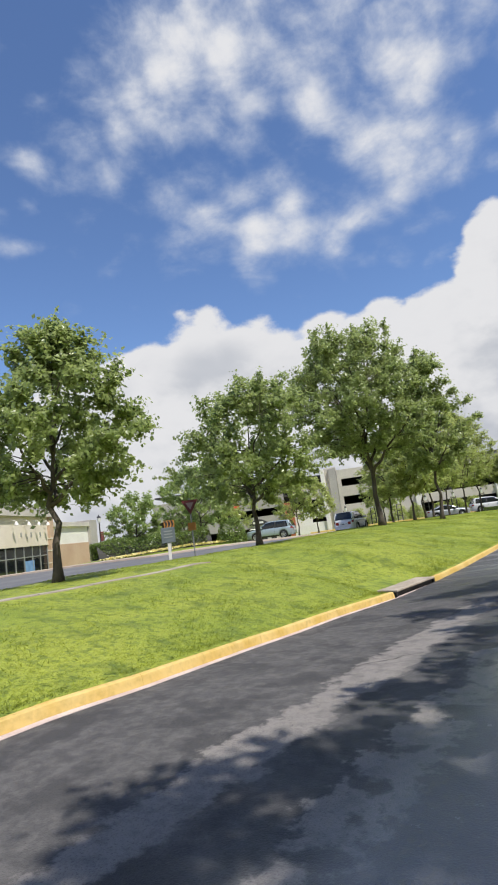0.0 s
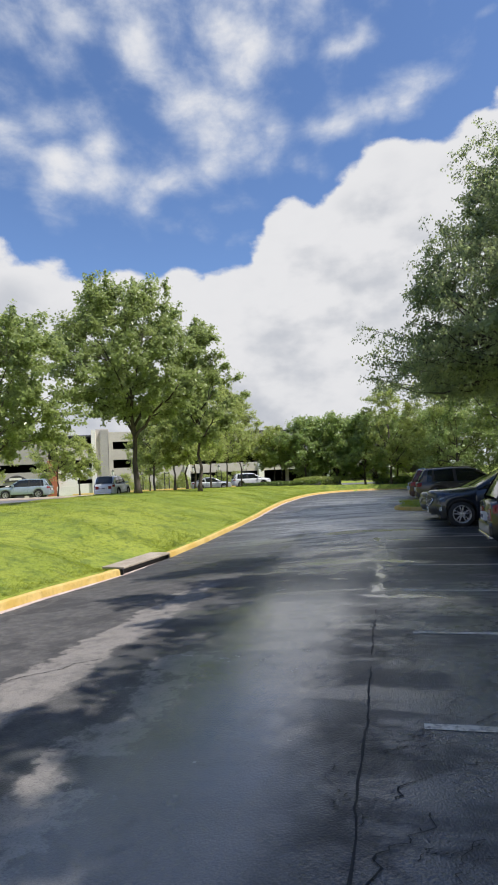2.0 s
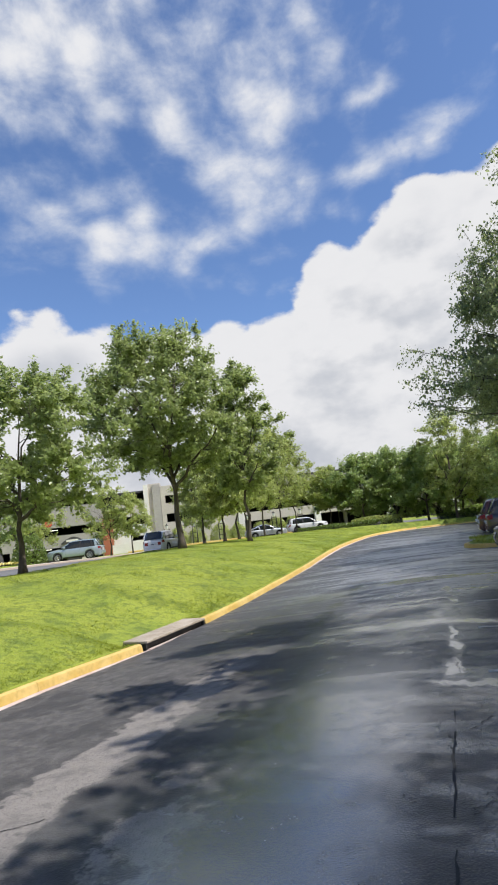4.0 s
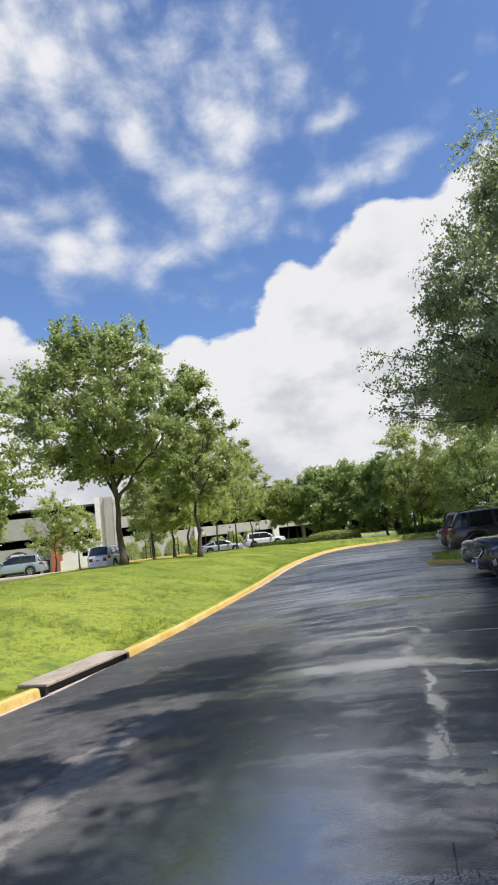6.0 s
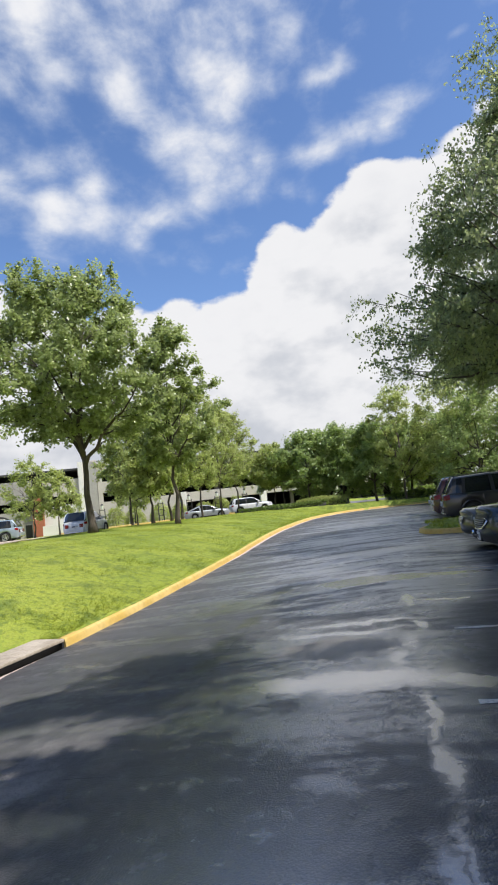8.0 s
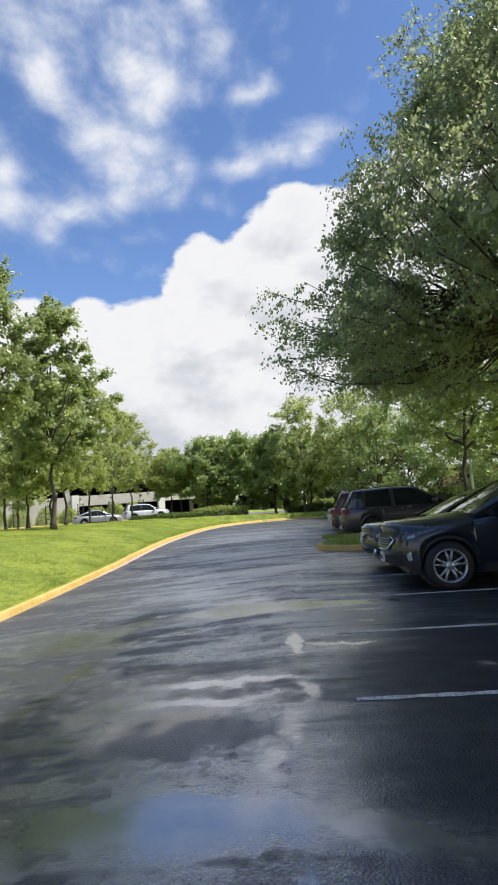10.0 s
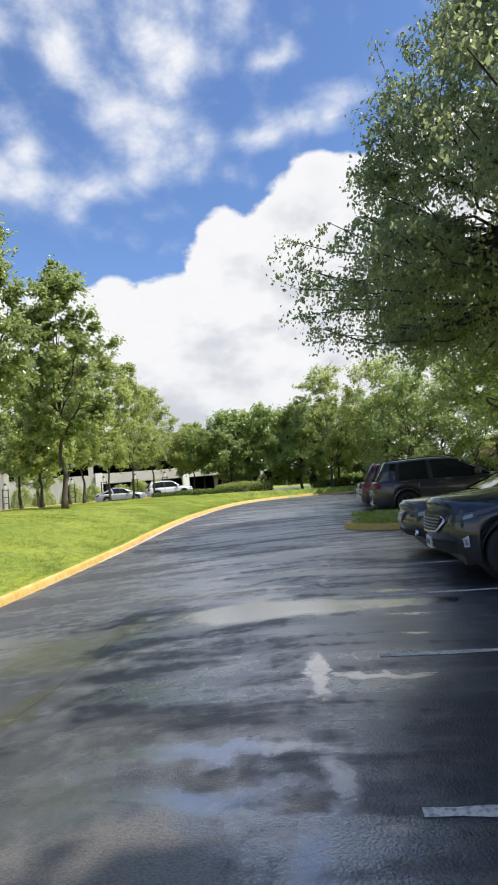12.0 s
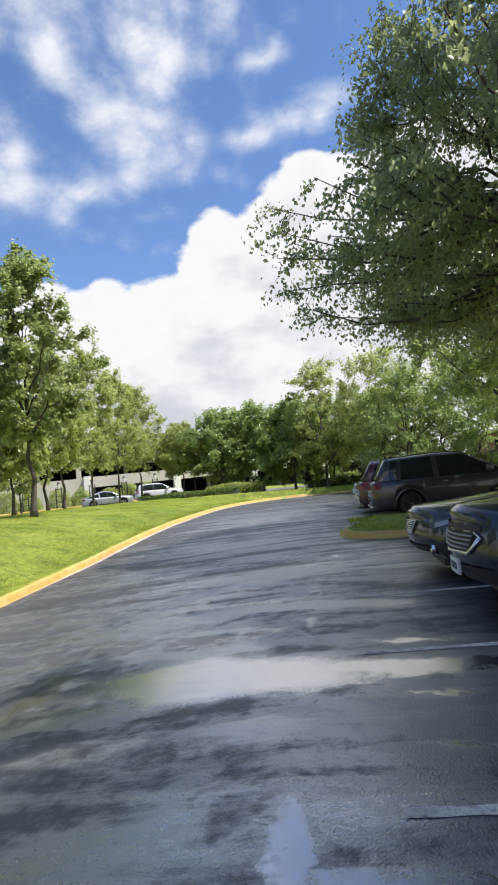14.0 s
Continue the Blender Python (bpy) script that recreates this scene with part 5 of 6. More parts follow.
LAMP_DARK = Nodes("headlamp_housing").set(Base_Color=(0.10, 0.105, 0.11), Roughness=0.1)
DARK_RIM = plain("dark_alloy", (0.05, 0.05, 0.052), (0.09, 0.09, 0.09), 6.0, 0.35, 40.0, 0.05, metal=0.7)
CHROME = Nodes("chrome").set(Base_Color=(0.72, 0.73, 0.74), Roughness=0.12, Metallic=1.0)
ALLOY = plain("alloy", (0.52, 0.52, 0.53), (0.60, 0.60, 0.60), 6.0, 0.3, 40.0, 0.05, metal=0.85)
RUBBER = plain("tyre_rubber", (0.018, 0.018, 0.019), (0.03, 0.03, 0.03), 6.0, 0.8, 50.0, 0.2)
TRIM = plain("black_plastic", (0.02, 0.02, 0.021), (0.03, 0.03, 0.031), 5.0, 0.55, 60.0, 0.1)
RED_LAMP = Nodes("red_lamp").set(Base_Color=(0.22, 0.014, 0.012), Roughness=0.1)
PLATE = plain("number_plate", (0.68, 0.69, 0.70), (0.74, 0.74, 0.74), 8.0, 0.5, 30.0)
BAR = plain("dark_lettering", (0.05, 0.06, 0.12), (0.07, 0.08, 0.14), 8.0, 0.6)


def make_wheel(parent, x, y, r, rim_r, spokes, out, rim_mat=None):
    """A tyre with its alloy rim; out: +1 or -1, the side that faces outwards."""
    w = 0.22
    bm = bmesh.new()
    prof = [(-w / 2, rim_r), (-w / 2 - 0.006, (rim_r + r) / 2), (-w / 2 + 0.03, r - 0.012), (-w / 4, r), (w / 4, r), (w / 2 - 0.03, r - 0.012), (w / 2 + 0.006, (rim_r + r) / 2), (w / 2, rim_r)]
    lathe(bm, prof, "y", 40, (x, y, r))
    wheel = part("wheel", bm, RUBBER, parent, "", True)
    bm = bmesh.new()
    f = out * w / 2
    lathe(bm, [(f, rim_r + 0.006), (f + out * 0.008, rim_r - 0.012), (f - out * 0.03, rim_r - 0.028), (-f, rim_r - 0.03)], "y", 40, (x, y, r))
    lathe(bm, [(f - out * 0.05, 0.075), (f - out * 0.012, 0.06), (f - out * 0.008, 0.0)], "y", 20, (x, y, r))
    for k in range(spokes):
        a = 2 * math.pi * (k // 2 + (0.17 if k % 2 else -0.17)) / (spokes / 2) + 0.3
        pts = [(x + q * math.cos(a), y + f - out * (0.02 + 0.03 * (1 - q / rim_r)), r + q * math.sin(a)) for q in (0.05, rim_r * 0.55, rim_r - 0.012)]
        tube(bm, pts, [0.026, 0.021, 0.017], 6)
    part("rim", bm, rim_mat or ALLOY, wheel, "dark spoked rim" if rim_mat else "bright alloy spoked rim", True)
    bm = bmesh.new()
    lathe(bm, [(f - out * 0.10, 0.0), (f - out * 0.10, rim_r * 0.74)], "y", 28, (x, y, r))
    part("brake_disc", bm, DARK_METAL, wheel)


def make_car(name, label, m, L, W, H, paint, top, roof, wheels, r, sill=0.24, front="suv", rear="suv", belt_in=0.9, roof_w=0.73, rails=False, rim=None, group="", fine=True, plate_front=False, cladding=None, rim_mat=None):
    """A car that looks along +x. top: the line over bonnet and belt; roof: the glasshouse's line; both of (x, z)."""
    car = thing(name, m, label, "car", group)
    rim = rim or r * 0.67
    tx, tz = zip(*top)
    rx, rz = zip(*roof)
    ra = r + 0.055
    xs = set(np.round(np.linspace(-L / 2, L / 2, 61 if fine else 37), 4))
    for xw in wheels:
        xs |= set(np.round(xw + ra * np.cos(np.linspace(0, math.pi, 17 if fine else 11)), 4)) | {round(xw + ra + 0.004, 4), round(xw - ra - 0.004, 4)}
    for s in (-1, 1):
        xs |= {round(s * (L / 2 - d), 4) for d in (0.01, 0.03, 0.06, 0.1, 0.16)}
    if front != "plain" and fine:
        xs |= set(np.round(np.linspace(L / 2 - 0.82, L / 2, 36), 4))
    xs = sorted(float(v) for v in xs)

    def half(x):
        u = max(0.0, (abs(x) - 0.31 * L) / (0.19 * L))
        return W / 2 * (1 - (0.25 if x > 0 else 0.2) * min(1, u) ** 2.3)

    def ends(x):
        """How far the nose and tail draw in, 0 to 1."""
        return max(0.0, 1 - (L / 2 - abs(x)) / 0.16) ** 2.2

    lv = (0.0, 0.10, 0.22, 0.36, 0.5, 0.62, 0.74, 0.86, 0.95, 1.0)
    wf = (0.93, 0.965, 0.985, 0.998, 1.0, 0.998, 0.992, 0.975, 0.955, 0.93)

    def section(x):
        zt = float(np.interp(x, tx, tz))
        e = ends(x)
        zb = sill + 0.10 * e
        for xw in wheels:
            if abs(x - xw) < ra:
                zb = max(zb, r + math.sqrt(ra * ra - (x - xw) ** 2))
        zt -= 0.015 * e
        h = half(x) * (1 - 0.10 * e)
        zb = min(zb, zt - 0.12)
        b = ease((x - 0.16 * L) / (0.12 * L))      # the bonnet is rounder than the doors
        drop = 0.05 + 0.025 * b
        side = [(h * (f - b * 0.05 * max(0.0, t - 0.5) ** 1.3 * 2), zb + (zt - drop - zb) * t) for t, f in zip(lv, wf)]
        return side + [(h * (0.87 - 0.10 * b), zt - 0.018 - 0.012 * b), (h * (0.7 - 0.06 * b), zt), (h * 0.36, zt + 0.018 + 0.012 * b), (0.0, zt + 0.022 + 0.016 * b)]

    secs = [section(x) for x in xs]
    k = len(secs[0])

    rake = (front != "plain") * (1.0 if front == "suv" else 1.15)

    def lie(x, q):
        """Where a station lies once the nose is raked: the bumper in front, bonnet edge and chin behind it."""
        back = float(np.interp(q, (0, 2, 4, 6, 8, 9, 11, 13), (0.12, 0.04, 0.0, 0.015, 0.035, 0.05, 0.07, 0.07)))
        return x - rake * back * ease((x - (L / 2 - 0.30)) / 0.30)

    def bow(x, c):
        """The bonnet's front edge bows forward between the lamps."""
        return (rake > 0) * 0.17 * (1 - min(1.0, abs(c)) ** 2.0) * ease((x - (L / 2 - 0.30)) / 0.30)

    def ring(x, sec, grow=0.0, bent=False):
        right = [(lie(x, q) + bow(x, y / sec[9][0]) * (q > 9) if bent else x, -(y + grow), z) for q, (y, z) in enumerate(sec)]
        left = [(a, -b if b else 0.0, c) for a, b, c in right[-2::-1]]
        return right + left

    me = grid_mesh("body", [ring(x, s, 0.0, True) for x, s in zip(xs, secs)])
    bm = bmesh.new()
    bm.from_mesh(me)
    bm.verts.ensure_lookup_table()
    kk = 2 * k - 1
    bm.faces.new([bm.verts[i] for i in range(kk)][::-1])
    if front == "plain":
        bm.faces.new([bm.verts[len(bm.verts) - kk + i] for i in range(kk)])
    body = part("body", bm, paint, car, "", True)
    # dark underside and wheel housings
    bm = boxed((-L / 2 + 0.15, -W / 2 + 0.26, sill - 0.02), (L / 2 - 0.15, W / 2 - 0.26, sill + 0.36), 0.02)
    part("underbody", bm, TRIM, car)

    def patch(nm, xlo, xhi, lo, hi, mat, grow=0.006, sides=(-1, 1), parent=body, lab="", shrink=None):
        """A panel that lies on the body's side between two stations and two levels."""
        use = [(x, s) for x, s in zip(xs, secs) if xlo - 1e-6 <= x <= xhi + 1e-6]
        if len(use) < 2:
            return
        for sd in sides:
            rows = []
            for i, (x, s) in enumerate(use):
                a, b = lo, hi
                if shrink:
                    f = i / (len(use) - 1)
                    a, b = lo + (hi - lo) * shrink(f)[0], lo + (hi - lo) * shrink(f)[1]
                ks = np.linspace(a, b, 5)
                idx = np.arange(len(s))
                rows.append([(lie(x, q) + (grow * 0.6 if abs(x) > 0.45 * L else 0) * np.sign(x), sd * (float(np.interp(q, idx, [v[0] for v in s])) + grow), float(np.interp(q, idx, [v[1] for v in s]))) for q in ks])
            mesh_part(nm, grid_mesh(nm, rows), mat, parent, lab, True)

    def lamp(nm, xlo, xhi, low, high, mat, grow, lab=""):
        """A lamp that wraps the corner between two heights, each given at its rear and front end."""
        use = [(x, s) for x, s in zip(xs, secs) if xlo - 1e-6 <= x <= xhi + 1e-6]
        for sd in (-1, 1):
            rows = []
            for i, (x, s) in enumerate(use):
                f = i / (len(use) - 1)
                zs, ys = [v[1] for v in s[:12]], [v[0] for v in s[:12]]
                row = []
                for z in np.linspace(low[0] + (low[1] - low[0]) * f ** 0.8, high[0] + (high[1] - high[0]) * f, 5):
                    q = float(np.interp(z, zs, np.arange(12)))
                    row.append((lie(x, q) + grow * 0.6, sd * (float(np.interp(z, zs, ys)) + grow), z))
                rows.append(row)
            mesh_part(nm, grid_mesh(nm, rows), mat, body, lab, True)

    # glasshouse
    gx = sorted(set(np.round(np.linspace(rx[0], rx[-1], 33), 4)) | set(np.round(rx, 4)))
    gx = [float(v) for v in gx]

    def house(x, grow=0.0):
        zr, zb = float(np.interp(x, rx, rz)) + grow, float(np.interp(x, tx, tz)) - 0.03
        zr = max(zr, zb + 0.015)
        f = (zr - zb) / (H - zb)
        a, b = half(x) * belt_in, W / 2 * (roof_w + (belt_in - roof_w) * (1 - f) * 0.9)
        b = min(a, b)
        return [(a + grow, zb), (a + (b - a) * 0.5 + 0.012 * f + grow, zb + (zr - zb) * 0.5), (b + 0.006 + grow, zr - 0.075 * f), (b - 0.05 * f + grow, zr - 0.022 * f), (b * 0.6, zr + 0.004), (0.0, zr + 0.014)]

    mesh_part("glasshouse", grid_mesh("glasshouse", [ring(x, house(x)) for x in gx]), GLASS, car, "dark tinted windows", True)
    roof_a, roof_b = rx[1], rx[-2]      # rear and front ends of the roof panel
    use = [x for x in gx if roof_a <= x <= roof_b]
    mesh_part("roof", grid_mesh("roof", [ring(x, house(x, 0.008)[2:]) for x in use]), paint, car, "", True)

    def pillar(nm, xlo, xhi, mat, slant=0.0):
        for sd in (-1, 1):
            rows = []
            for x in (xlo, (xlo + xhi) / 2, xhi):
                row = []
                for q in range(3):
                    x2 = min(max(x + slant * q, gx[0]), gx[-1])
                    hs = house(x2, 0.007)
                    row.append((x2, sd * hs[q][0], hs[q][1]))
                rows.append(row)
            mesh_part(nm, grid_mesh(nm, rows), mat, car)

    for sd in (-1, 1):
        fx = [x for x in gx if x >= roof_b]
        bx = [x for x in gx if x <= roof_a]
        for nm, some in (("windscreen_pillar", fx), ("rear_pillar", bx)):
            if len(some) > 1:
                rows = []
                for x in some:
                    hs = house(x, 0.006)
                    rows.append([(x, sd * hs[1][0] * 0.5 + sd * hs[2][0] * 0.5, (hs[1][1] + 2 * hs[2][1]) / 3), (x, sd * hs[2][0], hs[2][1]), (x, sd * hs[3][0], hs[3][1]), (x, sd * (hs[3][0] - 0.05), hs[3][1] + 0.008)])
                mesh_part(nm, grid_mesh(nm, rows), paint, car, "", True)
    span = roof_b - roof_a
    pillar("door_pillar", roof_a + 0.56 * span, roof_a + 0.62 * span, TRIM, -0.02)
    if rear == "suv":
        pillar("rear_pillar", roof_a + 0.12 * span, roof_a + 0.17 * span, TRIM, 0.03)
        pillar("rear_pillar", rx[0] + 0.05, roof_a + 0.06, paint, 0.05)
    else:
        pillar("rear_pillar", roof_a - 0.02, roof_a + 0.1, paint, -0.05)
    # panel gaps, handles, mirrors
    wa, wb = wheels
    for x in (roof_a + 0.15 * span, roof_a + 0.6 * span, roof_a + 1.13 * span):
        xx = min(xs, key=lambda v: abs(v - x))
        i = xs.index(xx)
        if i + 1 < len(xs):
            rows = [[(xx + d, 0, 0) for d in (-0.004, 0.004)]]
            for sd in (-1, 1):
                s = secs[i]
                rows = [[(xx - 0.005, sd * (s[q][0] + 0.002), s[q][1]), (xx + 0.005, sd * (s[q][0] + 0.002), s[q][1])] for q in range(1, 10)]
                mesh_part("door_gap", grid_mesh("door_gap", rows), TRIM, body)
    for x in (roof_a + 0.24 * span, roof_a + 0.69 * span):
        s = section(x)
        for sd in (-1, 1):
            bm = bmesh.new()
            tube(bm, [(x - 0.1, sd * (s[7][0] - 0.005), s[7][1]), (x - 0.08, sd * (s[7][0] + 0.03), s[7][1]), (x + 0.08, sd * (s[7][0] + 0.03), s[7][1]), (x + 0.1, sd * (s[7][0] - 0.005), s[7][1])], 0.014, 6)
            part("door_handle", bm, CHROME if front == "suv" else paint, body)
    xm = rx[-1] - 0.42
    for sd in (-1, 1):
        bm = bmesh.new()
        zb = float(np.interp(xm, tx, tz)) + 0.07
        box(bm, (xm - 0.09, sd * (W / 2 + 0.08) - 0.11, zb - 0.06), (xm + 0.09, sd * (W / 2 + 0.08) + 0.11, zb + 0.10), 0.035)
        tube(bm, [(xm, sd * W / 2 * 0.86, zb - 0.04), (xm, sd * (W / 2 + 0.02), zb)], 0.03, 6)
        part("door_mirror", bm, paint, car, "", True)
    # sill trim and arch trim
    clad = cladding or TRIM
    patch("sill_trim", wa + ra + 0.01, wb - ra - 0.01, 0, 1.6, clad, 0.008)
    for xw in wheels:
        for sd in (-1, 1):
            rows = []
            for a in np.linspace(0.02, math.pi - 0.02, 19):
                pts = []
                for q, g in ((ra - 0.012, -0.015), (ra + 0.002, 0.007), (ra + 0.03, 0.006), (ra + 0.034, -0.004)):
                    x, z = xw + q * math.cos(a), r + q * math.sin(a)
                    s = section(min(max(x, -L / 2), L / 2))
                    zz = [v[1] for v in s[:10]]
                    y = float(np.interp(z, zz, [v[0] for v in s[:10]])) if z > zz[0] else s[3][0]
                    pts.append((x, sd * (y + g), z))
                rows.append(pts)
            mesh_part("arch_trim", grid_mesh("arch_trim", rows), clad, body, "", True)
            bm = bmesh.new()
            lathe(bm, [(-0.28, ra - 0.01), (0.0, ra - 0.01), (0.0, 0.0)], "y", 24, (xw, sd * (W / 2 - 0.24) if sd < 0 else W / 2 - 0.24, r))
            part("wheel_housing", bm, TRIM, car)
            make_wheel(car, xw, sd * (W / 2 - 0.125), r, rim, 10, sd, rim_mat)
    # nose
    xf = L / 2
    zf = float(np.interp(xf, tx, tz)) - 0.10
    hf = half(xf) * 0.9
    last = secs[-1]

    def face(c, q, grow=0.0):
        """A point of the nose: c from one side to the other, q up the section."""
        idx = np.arange(len(last))
        y, z = float(np.interp(q, idx, [v[0] for v in last])), float(np.interp(q, idx, [v[1] for v in last]))
        return (lie(xf, q) + 0.17 * (1 - abs(c) ** 2.0) + grow, c * y, z)

    def nose_panel(nm, c0, c1, q0, q1, mat, grow, parent, lab="", thick=0.0, taper=0.0):
        """A panel on the nose, wider at its top by the taper."""
        rows = []
        for q in np.linspace(q0, q1, 7):
            k = 1 - taper * (1 - (q - q0) / (q1 - q0))
            rows.append([face((c0 + (c1 - c0) * f) * k, q, grow) for f in np.linspace(0, 1, 13)])
        return mesh_part(nm, grid_mesh(nm, rows), mat, parent, lab, True)

    if front != "plain":
        nose_panel("nose", -1.0, 1.0, 0, 9, paint, 0.0, body)
        lid = [[face(c, 9), tuple(0.5 * (p + q) + d for p, q, d in zip(face(c, 9), (lie(xf, 11) + bow(xf, c), c * last[9][0], float(np.interp(abs(c) * last[9][0], [v[0] for v in last[:8:-1]], [v[1] for v in last[:8:-1]]))), (0.03 * (1 - c * c), 0, 0.03 * (1 - c * c)))), (lie(xf, 11) + bow(xf, c), c * last[9][0], float(np.interp(abs(c) * last[9][0], [v[0] for v in last[:8:-1]], [v[1] for v in last[:8:-1]])))] for c in np.linspace(-1, 1, 17)]
        mesh_part("bonnet_edge", grid_mesh("bonnet_edge", lid), paint, body, "", True)
    if front == "suv":
        gr = nose_panel("grille", -0.8, 0.8, 4.0, 6.9, TRIM, 0.012, car, "black grille in a chrome frame", taper=0.22)
        for q in (4.6, 5.2, 5.8, 6.4):
            k = 0.76 * (1 - 0.22 * (6.9 - q) / 2.9)
            bm = tube(bmesh.new(), [face(c, q, 0.018) for c in np.linspace(-k, k, 9)], 0.009, 5)
            part("grille_bar", bm, STEEL, gr, "", True)
        edge = [(-0.8, 6.9), (-0.92, 6.3), (-0.66, 4.0), (0.0, 3.85), (0.66, 4.0), (0.92, 6.3), (0.8, 6.9)]
        bm = tube(bmesh.new(), [face(c, q, 0.02) for c, q in edge], [0.012, 0.02, 0.02, 0.016, 0.02, 0.02, 0.012], 6)
        part("grille_surround", bm, CHROME, gr, "polished chrome frame", True)
        nose_panel("upper_grille", -0.9, 0.9, 7.2, 8.2, TRIM, 0.012, car, "narrow black upper grille")
        nose_panel("lower_bumper", -1.0, 1.0, 0, 2.4, TRIM, 0.01, car, "black lower bumper")
        lamp("headlamp", xf - 0.60, xf - 0.06, (0.915, 0.755), (0.935, 0.825), LAMP_DARK, 0.010, "clear swept-back headlamp")
        lamp("lamp_reflector", xf - 0.26, xf - 0.12, (0.805, 0.772), (0.845, 0.812), LAMP_GLASS, 0.014, "bright reflector")
        patch("lower_bumper", xf - 0.42, xf, 0, 2.4, TRIM, 0.010, lab="black lower bumper")
        lamp("fog_pocket", xf - 0.26, xf, (0.38, 0.38), (0.60, 0.48), TRIM, 0.008, "black fog lamp pocket")
        lamp("fog_lamp", xf - 0.20, xf - 0.11, (0.46, 0.45), (0.59, 0.56), CHROME, 0.02, "fog lamp in a chrome frame")
        lamp("fog_lens", xf - 0.18, xf - 0.13, (0.48, 0.475), (0.56, 0.535), LAMP_GLASS, 0.026)
        if plate_front:
            pl = part("number_plate", boxed((xf + 0.13, -0.16, sill + 0.14), (xf + 0.16, 0.14, sill + 0.29), 0.004), PLATE, car)
            part("plate_bar", boxed((xf + 0.158, -0.12, sill + 0.18), (xf + 0.163, 0.10, sill + 0.25)), BAR, pl)
    elif front == "sedan":
        gr = nose_panel("grille", -0.62, 0.62, 4.6, 8.2, TRIM, 0.012, car, "wide grille of thin bright bars", taper=0.3)
        for q in np.linspace(4.9, 8.0, 7):
            k = 0.6 * (1 - 0.3 * (8.2 - q) / 3.6)
            bm = tube(bmesh.new(), [face(c, q, 0.018) for c in np.linspace(-k, k, 9)], 0.008, 5)
            part("grille_bar", bm, CHROME, gr, "", True)
        nose_panel("lower_grille", -0.95, 0.95, 0.6, 2.4, TRIM, 0.012, car)
        bm = tube(bmesh.new(), [face(c, 0.5, 0.02) for c in np.linspace(-1, 1, 11)], 0.016, 6)
        part("chin_strip", bm, STEEL, car, "bright strip under the nose", True)
        lamp("headlamp", xf - 0.55, xf, (0.80, 0.64), (0.83, 0.73), LAMP_DARK, 0.010, "slim clear headlamp")
        lamp("lamp_reflector", xf - 0.40, xf - 0.06, (0.75, 0.66), (0.78, 0.72), LAMP_GLASS, 0.014)
        patch("fog_pocket", xf - 0.26, xf, 1.6, 3.4, TRIM, 0.008)
        for sd in (-1, 1):
            bm = bmesh.new()
            lathe(bm, [(xf - 0.02, 0.07), (xf + 0.02, 0.065), (xf + 0.012, 0.045), (xf - 0.01, 0.0)], "x", 16, (-0.03, sd * hf * 0.98, sill + 0.2))
            part("fog_lamp", bm, CHROME, car, "round fog lamp in a bright ring")
    else:
        patch("headlamp", xf - 0.4, xf - 0.04, 6.4, 8.6, LAMP_GLASS, 0.008)
        part("grille", boxed((xf - 0.04, -hf * 0.6, zf - 0.2), (xf + 0.025, hf * 0.6, zf), 0.02), TRIM, car)
    # tail
    zt = float(np.interp(-xf, tx, tz))
    lab = "red wraparound tail lamp"
    if rear == "suv":
        patch("tail_lamp", -xf + 0.015, -xf + 0.32, 6.2, 8.8, RED_LAMP, 0.01, lab=lab)
        for sd in (-1, 1):
            part("tail_lamp", boxed((-xf - 0.012, sd * hf * 0.80 - 0.13, zt - 0.36), (-xf + 0.03, sd * hf * 0.80 + 0.13, zt - 0.13), 0.02), RED_LAMP, car, lab)
        part("rear_bumper", boxed((-xf - 0.06, -hf * 1.06, sill + 0.1), (-xf + 0.1, hf * 1.06, sill + 0.36), 0.05), paint, car)
        part("bumper_trim", boxed((-xf - 0.07, -hf * 1.0, sill + 0.05), (-xf + 0.1, hf * 1.0, sill + 0.13), 0.02), CHROME, car, "bright strip under the bumper")
        part("tailgate_strip", boxed((-xf - 0.012, -hf * 0.5, zt - 0.3), (-xf + 0.02, hf * 0.5, zt - 0.26), 0.008), CHROME, car)
    else:
        patch("tail_lamp", -xf + 0.015, -xf + 0.3, 6.4, 8.6, RED_LAMP, 0.008, lab=lab)
        part("rear_bumper", boxed((-xf - 0.04, -hf, sill + 0.08), (-xf + 0.1, hf, sill + 0.34), 0.05), paint, car)
    pl = part("number_plate", boxed((-xf - 0.075, -0.16, sill + 0.38), (-xf + 0.0, 0.16, sill + 0.54), 0.005), PLATE, car)
    part("plate_bar", boxed((-xf - 0.079, -0.12, sill + 0.43), (-xf - 0.074, 0.12, sill + 0.5)), BAR, pl)
    if rails:
        for sd in (-1, 1):
            bm = bmesh.new()
            pts = []
            for f in (0.02, 0.06, 0.3, 0.6, 0.9, 0.95):
                x = roof_a + f * span
                hs = house(x)
                pts.append((x, sd * (hs[3][0] - 0.05), hs[3][1] + (0.055 if 0.03 < f < 0.93 else 0.0)))
            tube(bm, pts, 0.016, 6)
            part("roof_rail", bm, CHROME if rails == "chrome" else TRIM, car, "", True)
    return car


